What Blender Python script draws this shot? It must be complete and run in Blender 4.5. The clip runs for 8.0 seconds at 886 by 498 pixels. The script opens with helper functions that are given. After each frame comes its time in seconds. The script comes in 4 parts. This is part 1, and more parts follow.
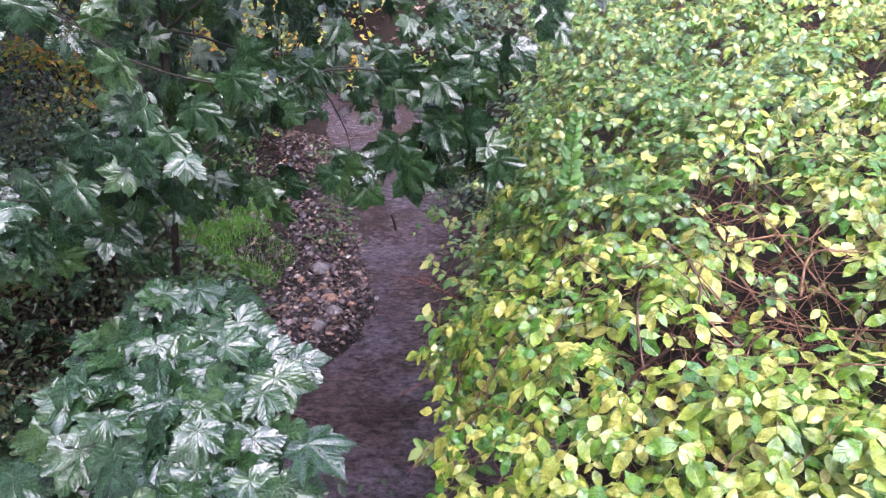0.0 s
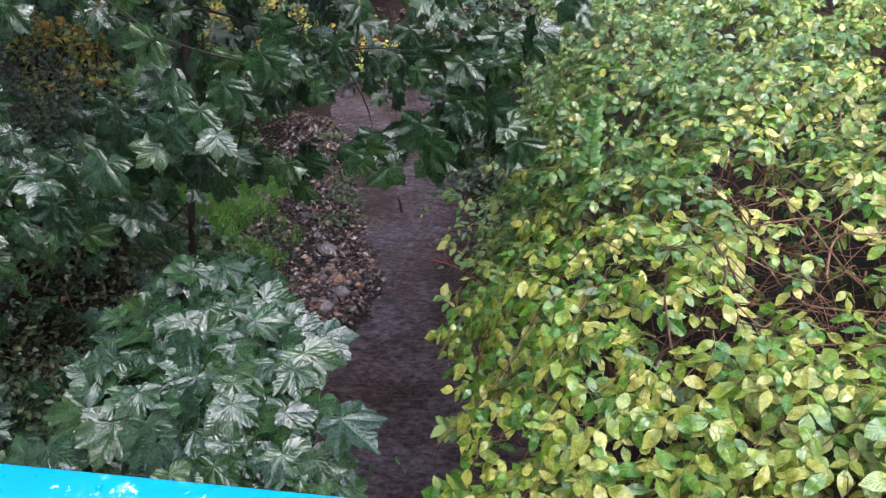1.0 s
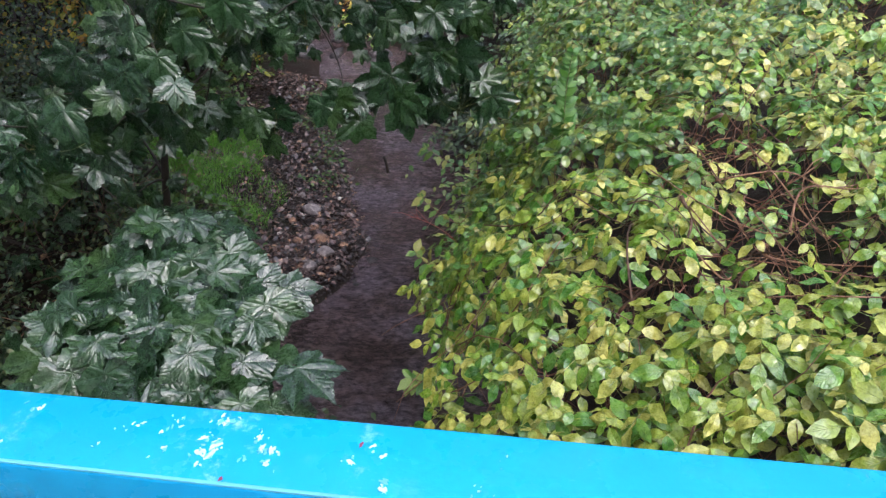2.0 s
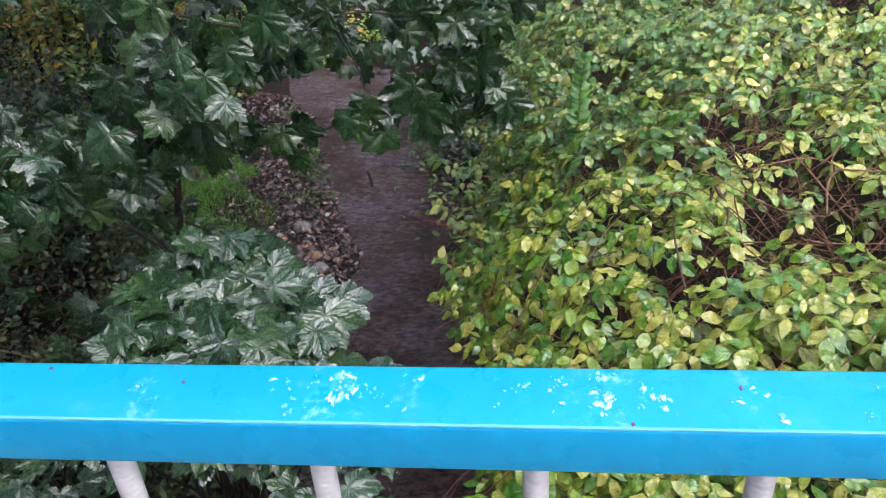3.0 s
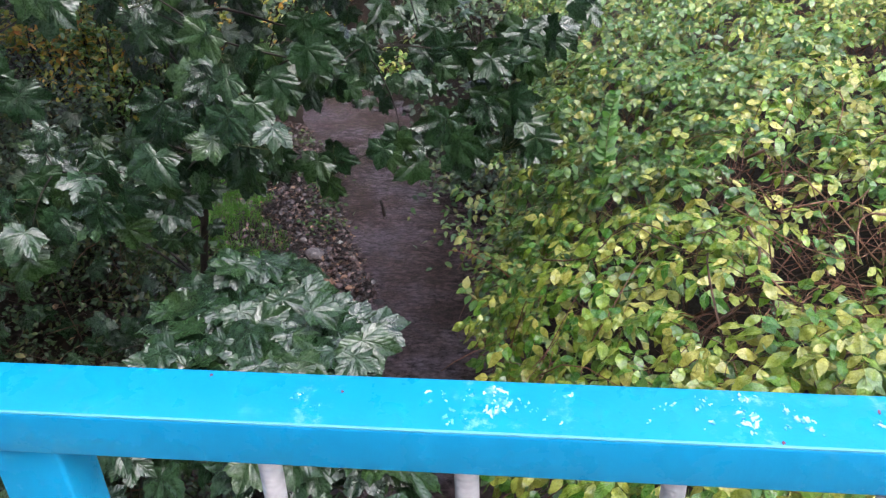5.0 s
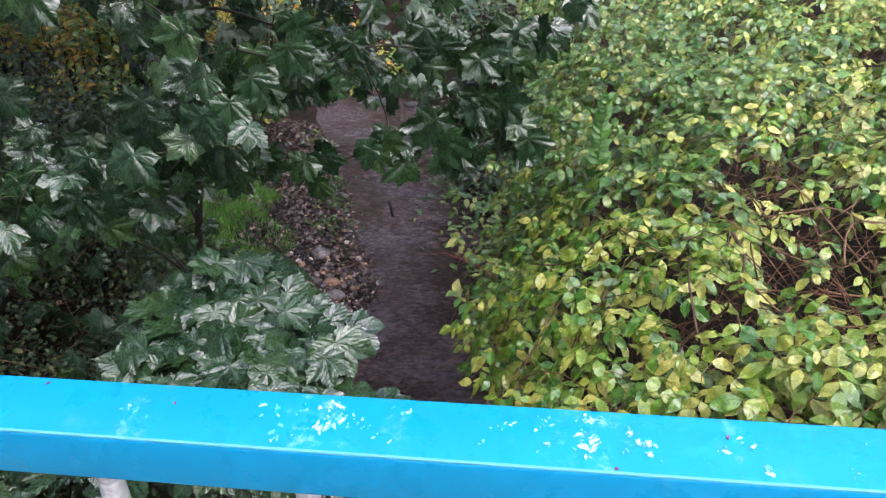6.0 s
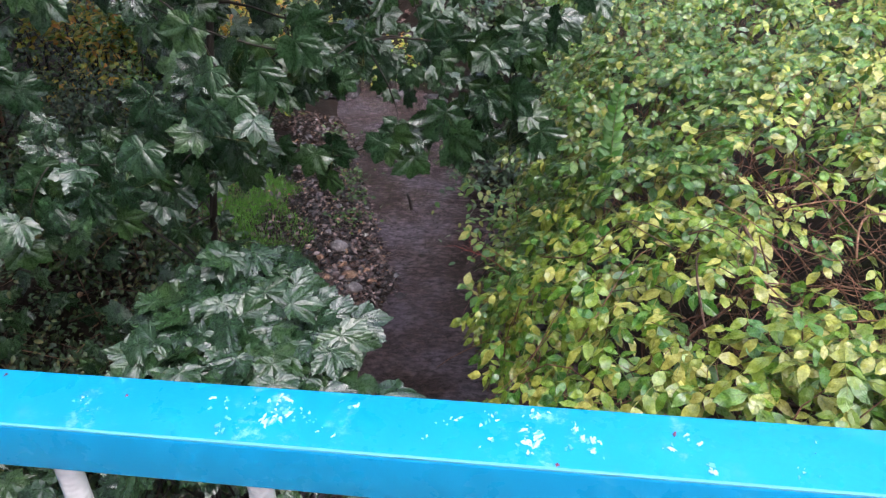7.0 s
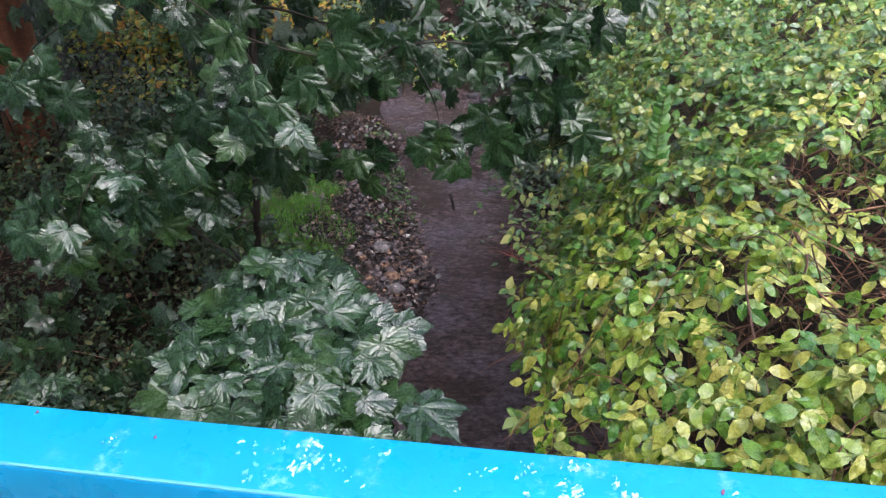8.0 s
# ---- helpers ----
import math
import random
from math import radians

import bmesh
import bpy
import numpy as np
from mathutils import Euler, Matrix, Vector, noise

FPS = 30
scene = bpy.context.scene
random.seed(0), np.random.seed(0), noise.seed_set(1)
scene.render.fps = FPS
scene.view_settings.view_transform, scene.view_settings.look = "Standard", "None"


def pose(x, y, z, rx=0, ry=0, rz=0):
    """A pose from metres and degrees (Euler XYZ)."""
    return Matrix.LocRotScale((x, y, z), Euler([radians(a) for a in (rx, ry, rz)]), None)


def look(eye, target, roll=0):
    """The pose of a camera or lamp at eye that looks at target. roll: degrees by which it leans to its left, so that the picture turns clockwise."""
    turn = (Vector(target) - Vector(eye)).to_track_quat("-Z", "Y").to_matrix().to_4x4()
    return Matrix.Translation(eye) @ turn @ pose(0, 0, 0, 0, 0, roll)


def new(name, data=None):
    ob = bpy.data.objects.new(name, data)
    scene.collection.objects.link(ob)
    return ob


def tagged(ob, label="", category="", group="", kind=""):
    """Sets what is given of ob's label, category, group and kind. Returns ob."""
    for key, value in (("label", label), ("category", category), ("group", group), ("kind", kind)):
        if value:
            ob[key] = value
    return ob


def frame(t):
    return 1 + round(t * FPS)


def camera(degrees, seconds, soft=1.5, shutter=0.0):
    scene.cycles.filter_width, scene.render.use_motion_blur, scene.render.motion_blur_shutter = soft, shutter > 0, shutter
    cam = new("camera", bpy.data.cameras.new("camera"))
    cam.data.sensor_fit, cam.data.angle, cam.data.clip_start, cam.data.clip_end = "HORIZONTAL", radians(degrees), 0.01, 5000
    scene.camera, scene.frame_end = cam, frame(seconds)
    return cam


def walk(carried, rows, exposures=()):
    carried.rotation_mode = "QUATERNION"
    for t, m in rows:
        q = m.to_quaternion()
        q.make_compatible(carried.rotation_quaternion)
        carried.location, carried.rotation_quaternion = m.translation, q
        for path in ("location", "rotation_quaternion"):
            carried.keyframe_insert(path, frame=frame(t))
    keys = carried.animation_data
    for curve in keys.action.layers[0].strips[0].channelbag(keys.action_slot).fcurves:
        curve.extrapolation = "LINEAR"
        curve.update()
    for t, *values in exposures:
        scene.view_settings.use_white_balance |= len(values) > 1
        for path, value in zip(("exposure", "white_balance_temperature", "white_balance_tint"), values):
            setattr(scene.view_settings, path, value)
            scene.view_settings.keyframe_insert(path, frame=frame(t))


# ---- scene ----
cam = camera(58.6, 8.0, soft=1.3)
PATH = [
    (0, (0.459, -0.259, 1.426), (0.12, 1.462, 0.465), -3.7),
    (0.3, (0.470, -0.260, 1.409), (0.112, 1.454, 0.443), -2.84),
    (0.5, (0.452, -0.262, 1.421), (0.116, 1.445, 0.435), -2.4),
    (0.8, (0.424, -0.272, 1.422), (0.083, 1.430, 0.429), -3.08),
    (1, (0.385, -0.289, 1.426), (0.06, 1.415, 0.429), -2.9),
    (1.2, (0.386, -0.294, 1.421), (0.071, 1.407, 0.417), -3.07),
    (1.5, (0.427, -0.278, 1.41), (0.117, 1.413, 0.388), -2.7),
    (1.8, (0.457, -0.272, 1.394), (0.146, 1.403, 0.346), -2.63),
    (2, (0.463, -0.28, 1.387), (0.149, 1.379, 0.316), -2.6),
    (2.2, (0.447, -0.295, 1.401), (0.144, 1.361, 0.321), -2.7),
    (3.3, (0.219, -0.366, 1.398), (0.041, 1.334, 0.359), -3.7),
    (3.5, (0.236, -0.369, 1.395), (0.062, 1.331, 0.357), -2.7),
    (3.8, (0.261, -0.376, 1.398), (0.073, 1.325, 0.363), -1.33),
    (4, (0.274, -0.382, 1.4), (0.054, 1.319, 0.371), -1.1),
    (4.3, (0.255, -0.394, 1.409), (0.008, 1.307, 0.388), -0.80),
    (4.5, (0.222, -0.394, 1.414), (-0.022, 1.315, 0.404), -1.0),
    (4.7, (0.183, -0.390, 1.415), (-0.055, 1.330, 0.424), -1.72),
    (5, (0.161, -0.391, 1.414), (-0.041, 1.341, 0.435), -2.0),
    (5.2, (0.169, -0.386, 1.412), (-0.025, 1.348, 0.434), -1.87),
    (6.3, (0.294, -0.353, 1.402), (0.007, 1.370, 0.427), -2.39),
    (6.5, (0.301, -0.355, 1.402), (0.004, 1.365, 0.424), -2.6),
    (7, (0.31, -0.347, 1.4), (-0.011, 1.362, 0.411), -3.1),
    (7.5, (0.304, -0.333, 1.407), (-0.047, 1.366, 0.411), -3.7),
    (7.8, (0.310, -0.328, 1.423), (-0.080, 1.362, 0.426), -4.23),
    (8, (0.311, -0.318, 1.412), (-0.117, 1.367, 0.423), -4.9),
]
EXPOSURES = [(0.0, 2.73, 5850, 30), (0.5, 2.25, 5950, 22), (1.0, 2.09, 6000, 17), (2.0, 1.90, 6120, 16), (3.5, 1.96, 6150, 16), (8.0, 1.96, 6150, 16)]
walk(cam, [(t, look(eye, target, roll)) for t, eye, target, roll in PATH], EXPOSURES)

# ---------------------------------------------------------------- light
WATER = -1.18
world = bpy.data.worlds.new("overcast_sky")
scene.world = world
world.use_nodes = True
wn, wl = world.node_tree.nodes, world.node_tree.links
sky = wn.new("ShaderNodeTexSky")
sky.sky_type = "NISHITA"
sky.sun_disc = False
sky.sun_elevation, sky.sun_rotation = radians(48), radians(150)
sky.air_density, sky.dust_density = 1.0, 3.0
cloud = wn.new("ShaderNodeHueSaturation")
cloud.inputs["Saturation"].default_value = 0.52
wl.new(sky.outputs[0], cloud.inputs["Color"])
# an overcast dome, three times as bright overhead as at the horizon
dome = wn.new("ShaderNodeSeparateXYZ")
wl.new(wn.new("ShaderNodeTexCoord").outputs["Generated"], dome.inputs[0])
rise = wn.new("ShaderNodeMapRange")
wl.new(dome.outputs[2], rise.inputs[0])
for k, v in enumerate((0.0, 1.0, 0.55, 1.65), 1):
    rise.inputs[k].default_value = v
shade = wn.new("ShaderNodeVectorMath")
shade.operation = "SCALE"
wl.new(cloud.outputs[0], shade.inputs[0])
wl.new(rise.outputs[0], shade.inputs["Scale"])
wl.new(shade.outputs[0], wn["Background"].inputs["Color"])
wn["Background"].inputs["Strength"].default_value = 0.15
sun_data = bpy.data.lights.new("sun", "SUN")
sun_data.energy, sun_data.angle, sun_data.color = 1.0, radians(80), (1.0, 0.98, 0.96)
sun = new("sun", sun_data)
sun.matrix_world = look((2.5, -6, 8.5), (0, 1, 0))


# ---------------------------------------------------------------- node helpers
class Tree:
    """Short hand for building a node material."""

    def __init__(self, name):
        self.mat = bpy.data.materials.new(name)
        self.mat.use_nodes = True
        self.n, self.l = self.mat.node_tree.nodes, self.mat.node_tree.links
        self.b = self.n["Principled BSDF"]
        self.out = self.n["Material Output"]

    def put(self, value, socket):
        if isinstance(value, bpy.types.NodeSocket):
            self.l.new(value, socket)
        elif isinstance(value, tuple) and len(value) == 3 and socket.type == "RGBA":
            socket.default_value = (*value, 1)
        else:
            socket.default_value = value

    def node(self, kind, **inputs):
        nd = self.n.new("ShaderNode" + kind)
        for key, value in inputs.items():
            self.put(value, nd.inputs[key.replace("_", " ")])
        return nd

    def math(self, op, a, b=0.0, c=0.0):
        nd = self.n.new("ShaderNodeMath")
        nd.operation = op
        for i, v in enumerate((a, b, c)):
            self.put(v, nd.inputs[i])
        return nd.outputs[0]

    def span(self, x, a, b, c=0.0, d=1.0):
        nd = self.n.new("ShaderNodeMapRange")
        nd.interpolation_type = "SMOOTHSTEP"
        for i, v in enumerate((x, a, b, c, d)):
            self.put(v, nd.inputs[i])
        return nd.outputs[0]

    def mix(self, f, a, b):
        nd = self.n.new("ShaderNodeMix")
        nd.data_type = "RGBA"
        self.put(f, nd.inputs[0])
        self.put(a, nd.inputs[6])
        self.put(b, nd.inputs[7])
        return nd.outputs[2]

    def noise(self, scale, detail=4.0, rough=0.55, where=None):
        nd = self.node("TexNoise", Scale=scale, Detail=detail, Roughness=rough)
        self.l.new(where or self.where(), nd.inputs["Vector"])
        return nd.outputs["Fac"]

    def where(self, kind="Object"):
        return self.node("TexCoord").outputs[kind]

    def ramp(self, x, *stops):
        nd = self.n.new("ShaderNodeValToRGB")
        self.put(x, nd.inputs[0])
        e = nd.color_ramp.elements
        while len(e) < len(stops):
            e.new(0.5)
        for s, (p, col) in zip(e, stops):
            s.position, s.color = p, (*col, 1)
        return nd.outputs[0]

    def bump(self, height, strength, distance):
        nd = self.node("Bump", Strength=strength, Distance=distance)
        self.l.new(height, nd.inputs["Height"])
        self.l.new(nd.outputs[0], self.b.inputs["Normal"])
        return nd.outputs[0]

    def set(self, **inputs):
        for key, value in inputs.items():
            self.put(value, self.b.inputs[key.replace("_", " ")])
        return self


def leaf_material(name, stops, rough, through_color, spots=0.0, veins=7.0, glow=0.2, relief=0.16, coat=0.45, rib=0.03):
    """A wet leaf: veins run from the midrib (UV x along it, UV y away from it)."""
    k = Tree(name)
    uv = k.node("SeparateXYZ", Vector=k.where("UV"))
    along, away = uv.outputs[0], uv.outputs[1]
    turn = k.math("ADD", k.math("MULTIPLY", along, veins), k.math("ADD", k.math("MULTIPLY", away, -veins * 1.5), k.math("MULTIPLY", k.noise(42.0, 3.0), 1.1)))
    gap = k.math("ABSOLUTE", k.math("SUBTRACT", k.math("FRACT", turn), 0.5))
    side_vein = k.span(gap, 0.40, 0.5)
    mid_vein = k.span(away, rib, 0.0)
    vein = k.math("MAXIMUM", k.math("MULTIPLY", side_vein, 0.55), mid_vein)
    chance = k.math("FRACT", k.math("ADD", k.node("NewGeometry").outputs["Random Per Island"], k.node("ObjectInfo").outputs["Random"]))
    blotch = k.noise(38.0, 3.0)
    col = k.ramp(k.math("ADD", chance, k.math("MULTIPLY", k.math("SUBTRACT", blotch, 0.5), 0.55)), *stops)
    fine = k.noise(170.0, 3.0)
    dull = k.node("HueSaturation", Color=col, Value=k.math("MULTIPLY", k.span(blotch, 0.3, 0.7, 0.80, 1.16), k.span(fine, 0.3, 0.7, 0.82, 1.14)))
    col = k.mix(k.math("MULTIPLY", vein, 0.30), dull.outputs[0], through_color)
    if spots:
        col = k.mix(k.math("MULTIPLY", k.span(k.noise(60.0, 4.0, 0.65), 0.60, 0.70), spots), col, (0.10, 0.065, 0.025))
    height = k.math("ADD", k.math("MULTIPLY", k.math("MULTIPLY", k.math("MULTIPLY", gap, gap), -1.6), k.span(k.noise(26.0, 2.0), 0.38, 0.62)), k.math("ADD", k.math("MULTIPLY", mid_vein, -0.25), k.math("ADD", k.math("MULTIPLY", fine, 0.20), k.math("MULTIPLY", blotch, 1.3))))
    k.l.new(k.bump(height, relief, 0.006), k.b.inputs["Coat Normal"])
    k.set(Base_Color=col, Roughness=k.span(fine, 0.3, 0.7, rough * 0.75, rough * 1.35), IOR=1.5, Coat_Weight=coat, Coat_Roughness=k.span(blotch, 0.35, 0.65, rough * 0.5, rough * 1.3), Coat_IOR=1.5)
    lit = k.node("BsdfTranslucent", Color=col)
    both = k.node("MixShader", Fac=glow)
    k.l.new(k.b.outputs[0], both.inputs[1])
    k.l.new(lit.outputs[0], both.inputs[2])
    k.l.new(both.outputs[0], k.out.inputs["Surface"])
    return k.mat


def bark_material(name, dark, light, scale, rough=0.45):
    k = Tree(name)
    m = k.node("Mapping", Vector=k.where())
    m.inputs["Scale"].default_value = (1, 1, 0.25)
    big = k.noise(scale, 5.0, 0.6, m.outputs[0])
    small = k.noise(scale * 7, 4.0, 0.6)
    k.set(Base_Color=k.mix(k.span(k.math("ADD", k.math("MULTIPLY", big, 0.7), k.math("MULTIPLY", small, 0.3)), 0.35, 0.65), dark, light), Roughness=rough, Specular_IOR_Level=0.25)
    k.bump(k.math("ADD", big, k.math("MULTIPLY", small, 0.4)), 0.6, 0.01)
    return k.mat


MAPLE = leaf_material("maple_leaf", ((0.0, (0.012, 0.034, 0.013)), (0.35, (0.017, 0.048, 0.017)), (0.8, (0.024, 0.060, 0.018)), (1.0, (0.034, 0.074, 0.018))), 0.27, (0.055, 0.100, 0.036), veins=6.0, glow=0.14, relief=0.38, coat=0.52, rib=0.014)
ELDER_YELLOW = leaf_material("yellowing_leaf", ((0.0, (0.040, 0.150, 0.012)), (0.36, (0.130, 0.250, 0.015)), (0.80, (0.300, 0.325, 0.045)), (1.0, (0.43, 0.405, 0.085))), 0.31, (0.29, 0.31, 0.09), spots=0.18, veins=7.0, glow=0.15, relief=0.34, coat=0.65, rib=0.018)
ELDER_GREEN = leaf_material("green_leaf", ((0.0, (0.026, 0.098, 0.010)), (0.45, (0.064, 0.158, 0.013)), (0.85, (0.150, 0.200, 0.022)), (1.0, (0.27, 0.25, 0.05))), 0.32, (0.19, 0.22, 0.08), spots=0.18, veins=7.0, glow=0.15, relief=0.34, coat=0.55, rib=0.018)
UNDER = leaf_material("undergrowth_leaf", ((0.0, (0.014, 0.036, 0.012)), (0.5, (0.026, 0.058, 0.016)), (0.85, (0.056, 0.090, 0.020)), (1.0, (0.10, 0.09, 0.026))), 0.38, (0.08, 0.13, 0.04), glow=0.2, coat=0.15)
HERB = leaf_material("herb_leaf", ((0.0, (0.028, 0.070, 0.014)), (0.6, (0.060, 0.130, 0.026)), (1.0, (0.12, 0.17, 0.04))), 0.4, (0.10, 0.18, 0.05), glow=0.25, coat=0.1)
FROND = leaf_material("frond_leaf", ((0.0, (0.032, 0.125, 0.010)), (0.6, (0.052, 0.175, 0.015)), (1.0, (0.09, 0.21, 0.025))), 0.45, (0.10, 0.26, 0.05), glow=0.25, coat=0.1)
FAR_GOLD = leaf_material("gold_leaf", ((0.0, (0.12, 0.20, 0.02)), (0.4, (0.36, 0.33, 0.04)), (0.75, (0.50, 0.30, 0.04)), (1.0, (0.42, 0.15, 0.03))), 0.4, (0.45, 0.36, 0.10), glow=0.35, coat=0.0)
SCREEN_LEAVES = leaf_material("screen_leaf", ((0.0, (0.012, 0.028, 0.010)), (0.5, (0.022, 0.048, 0.014)), (0.9, (0.05, 0.07, 0.018)), (1.0, (0.12, 0.09, 0.02))), 0.65, (0.05, 0.08, 0.03), glow=0.25, coat=0.0)
LITTER = leaf_material("fallen_leaf", ((0.0, (0.020, 0.012, 0.010)), (0.5, (0.070, 0.038, 0.032)), (0.90, (0.165, 0.100, 0.084)), (1.0, (0.36, 0.20, 0.10))), 0.30, (0.16, 0.10, 0.06), glow=0.05)
GRASS = leaf_material("grass_blade", ((0.0, (0.095, 0.28, 0.024)), (0.6, (0.17, 0.44, 0.045)), (1.0, (0.27, 0.52, 0.08))), 0.4, (0.14, 0.32, 0.05), glow=0.3)
BARK_RED = bark_material("red_brown_bark", (0.080, 0.032, 0.020), (0.27, 0.105, 0.058), 9.0, 0.4)
BARK_DARK = bark_material("wet_dark_bark", (0.012, 0.010, 0.008), (0.034, 0.026, 0.020), 14.0, 0.65)
STEM = bark_material("shrub_stem", (0.030, 0.016, 0.011), (0.13, 0.070, 0.044), 30.0, 0.4)
TWIG = bark_material("red_twig", (0.065, 0.026, 0.017), (0.22, 0.100, 0.062), 50.0, 0.4)
TAN = bark_material("tan_stem", (0.090, 0.044, 0.026), (0.30, 0.165, 0.095), 50.0, 0.4)
RED = bark_material("red_stem", (0.12, 0.02, 0.016), (0.26, 0.05, 0.035), 60.0, 0.4)
STALK = bark_material("green_stalk", (0.045, 0.060, 0.018), (0.13, 0.125, 0.04), 60.0, 0.4)


def soil():
    k = Tree("wet_soil")
    a, b, c = k.noise(1.3, 5.0), k.noise(9.0, 6.0, 0.65), k.noise(55.0, 4.0, 0.7)
    col = k.ramp(k.math("ADD", k.math("MULTIPLY", b, 0.6), k.math("MULTIPLY", c, 0.4)), (0.3, (0.008, 0.006, 0.005)), (0.5, (0.020, 0.014, 0.011)), (0.7, (0.044, 0.030, 0.021)))
    col = k.mix(k.span(a, 0.5, 0.62, 0.0, 0.5), col, (0.014, 0.020, 0.007))
    k.set(Base_Color=col, Roughness=k.span(b, 0.35, 0.65, 0.5, 0.8), Specular_IOR_Level=0.15)
    k.bump(k.math("ADD", b, k.math("MULTIPLY", c, 0.5)), 0.9, 0.03)
    return k.mat


def stone():
    k = Tree("wet_stone")
    a, b = k.noise(18.0, 5.0), k.noise(120.0, 4.0, 0.7)
    pick = k.math("FRACT", k.math("ADD", k.node("NewGeometry").outputs["Random Per Island"], k.node("ObjectInfo").outputs["Random"]))
    col = k.ramp(pick, (0.0, (0.010, 0.007, 0.007)), (0.4, (0.020, 0.014, 0.015)), (0.85, (0.038, 0.025, 0.025)), (0.99, (0.062, 0.044, 0.042)), (1.0, (0.24, 0.12, 0.06)))
    k.set(Base_Color=k.node("HueSaturation", Color=col, Value=k.span(a, 0.3, 0.7, 0.7, 1.25)).outputs[0], Roughness=k.span(b, 0.3, 0.7, 0.35, 0.6))
    k.bump(k.math("ADD", a, k.math("MULTIPLY", b, 0.3)), 0.5, 0.008)
    return k.mat


def water():
    k = Tree("running_water")
    m = k.node("Mapping", Vector=k.where())
    m.inputs["Scale"].default_value = (0.8, 1.35, 1)
    m.inputs["Rotation"].default_value = (0, 0, radians(-14))
    fine = k.noise(90.0, 4.0, 0.7, m.outputs[0])
    bed, ripple_tone, mottle = k.noise(1.7, 5.0, 0.62), k.noise(16.0, 6.0, 0.75, m.outputs[0]), k.noise(30.0, 5.0, 0.7, m.outputs[0])
    shallow = k.mix(k.span(bed, 0.38, 0.62), (0.160, 0.104, 0.100), (0.132, 0.106, 0.124))
    # bed mottling, with the ripples' pale sheen and dark troughs put into the colour
    col = k.mix(k.span(ripple_tone, 0.36, 0.62), k.mix(0.60, shallow, (0.026, 0.019, 0.022)), shallow)
    col = k.node("HueSaturation", Color=col, Value=k.math("MULTIPLY", k.span(mottle, 0.36, 0.64, 0.62, 1.38), k.span(bed, 0.36, 0.62, 0.55, 1.30))).outputs[0]
    k.set(Base_Color=col, Roughness=k.span(bed, 0.35, 0.65, 0.03, 0.09), IOR=1.42)
    k.bump(k.math("ADD", fine, k.math("MULTIPLY", ripple_tone, 0.9)), 1.0, 0.035)
    return k.mat


def rail_paint():
    k = Tree("blue_gloss_paint")
    a, b, c = k.noise(6.0, 4.0), k.noise(60.0, 5.0, 0.65), k.noise(24.0, 5.0, 0.6)
    col = k.mix(k.span(a, 0.3, 0.7), (0.006, 0.315, 0.61), (0.008, 0.355, 0.67))
    col = k.mix(k.span(b, 0.66, 0.72, 0.0, 0.5), col, (0.14, 0.34, 0.55))
    col = k.mix(k.span(k.noise(11.0, 6.0, 0.7), 0.60, 0.72, 0.0, 0.30), col, (0.10, 0.46, 0.66))
    # cloudy sky reflections of the wet top put into the colour, with ragged edges
    at = k.node("SeparateXYZ", Vector=k.where())
    x, top = at.outputs[0], k.span(at.outputs[2], 1.0985, 1.0997)
    ragged = k.noise(75.0, 7.0, 0.72)
    for centre, reach, strength in ((0.035, 0.030, 0.55), (0.142, 0.036, 0.85), (0.185, 0.020, 0.5), (0.298, 0.042, 0.85), (0.371, 0.02, 0.6), (-0.3, 0.05, 0.6), (0.75, 0.05, 0.6)):
        near = k.span(k.math("ABSOLUTE", k.math("SUBTRACT", x, centre)), reach, 0.0)
        sheen = k.span(k.math("ADD", ragged, k.math("MULTIPLY", near, 0.07)), 0.56, 0.78, 0.0, strength)
        col = k.mix(k.math("MULTIPLY", k.math("MULTIPLY", sheen, near), top), col, (0.30, 0.63, 0.75))
    film = k.span(c, 0.50, 0.56)
    k.set(Base_Color=col, Roughness=k.math("ADD", 0.07, k.math("MULTIPLY", k.math("SUBTRACT", 1.0, film), 0.30)), IOR=1.33, Coat_Weight=0.06, Coat_Roughness=0.08)
    k.l.new(k.bump(k.math("ADD", k.math("MULTIPLY", b, 0.3), c), 0.25, 0.004), k.b.inputs["Coat Normal"])
    return k.mat


def white_paint():
    k = Tree("thick_white_paint")
    b = k.noise(70.0, 4.0)
    w = k.node("TexWave", Scale=62.0, Distortion=5.0, Detail=3.0)
    w.bands_direction = "Z"
    k.l.new(k.where(), w.inputs["Vector"])
    k.set(Base_Color=k.mix(k.span(b, 0.35, 0.7), (0.88, 0.84, 0.84), (0.77, 0.72, 0.73)), Roughness=0.4)
    k.bump(k.math("ADD", w.outputs["Fac"], k.math("MULTIPLY", b, 0.8)), 0.20, 0.004)
    return k.mat


def concrete():
    k = Tree("bridge_concrete")
    a, b = k.noise(3.0, 5.0), k.noise(60.0, 5.0, 0.7)
    k.set(Base_Color=k.mix(k.span(a, 0.3, 0.7), (0.20, 0.195, 0.185), (0.30, 0.29, 0.275)), Roughness=0.6)
    k.bump(b, 0.4, 0.004)
    return k.mat


SOIL, STONE, FLOW, BLUE, WHITE, CONCRETE = soil(), stone(), water(), rail_paint(), white_paint(), concrete()
# pale colour of the sky glints laid on the rail
GLINT = Tree("pale_glint_paint").set(Base_Color=(0.48, 0.76, 0.82), Roughness=0.35).mat
PALE_BLUE = Tree("pale_blue_paint").set(Base_Color=(0.12, 0.47, 0.64), Roughness=0.4).mat
PINK = Tree("fallen_petal").set(Base_Color=(0.25, 0.06, 0.11), Roughness=0.5).mat


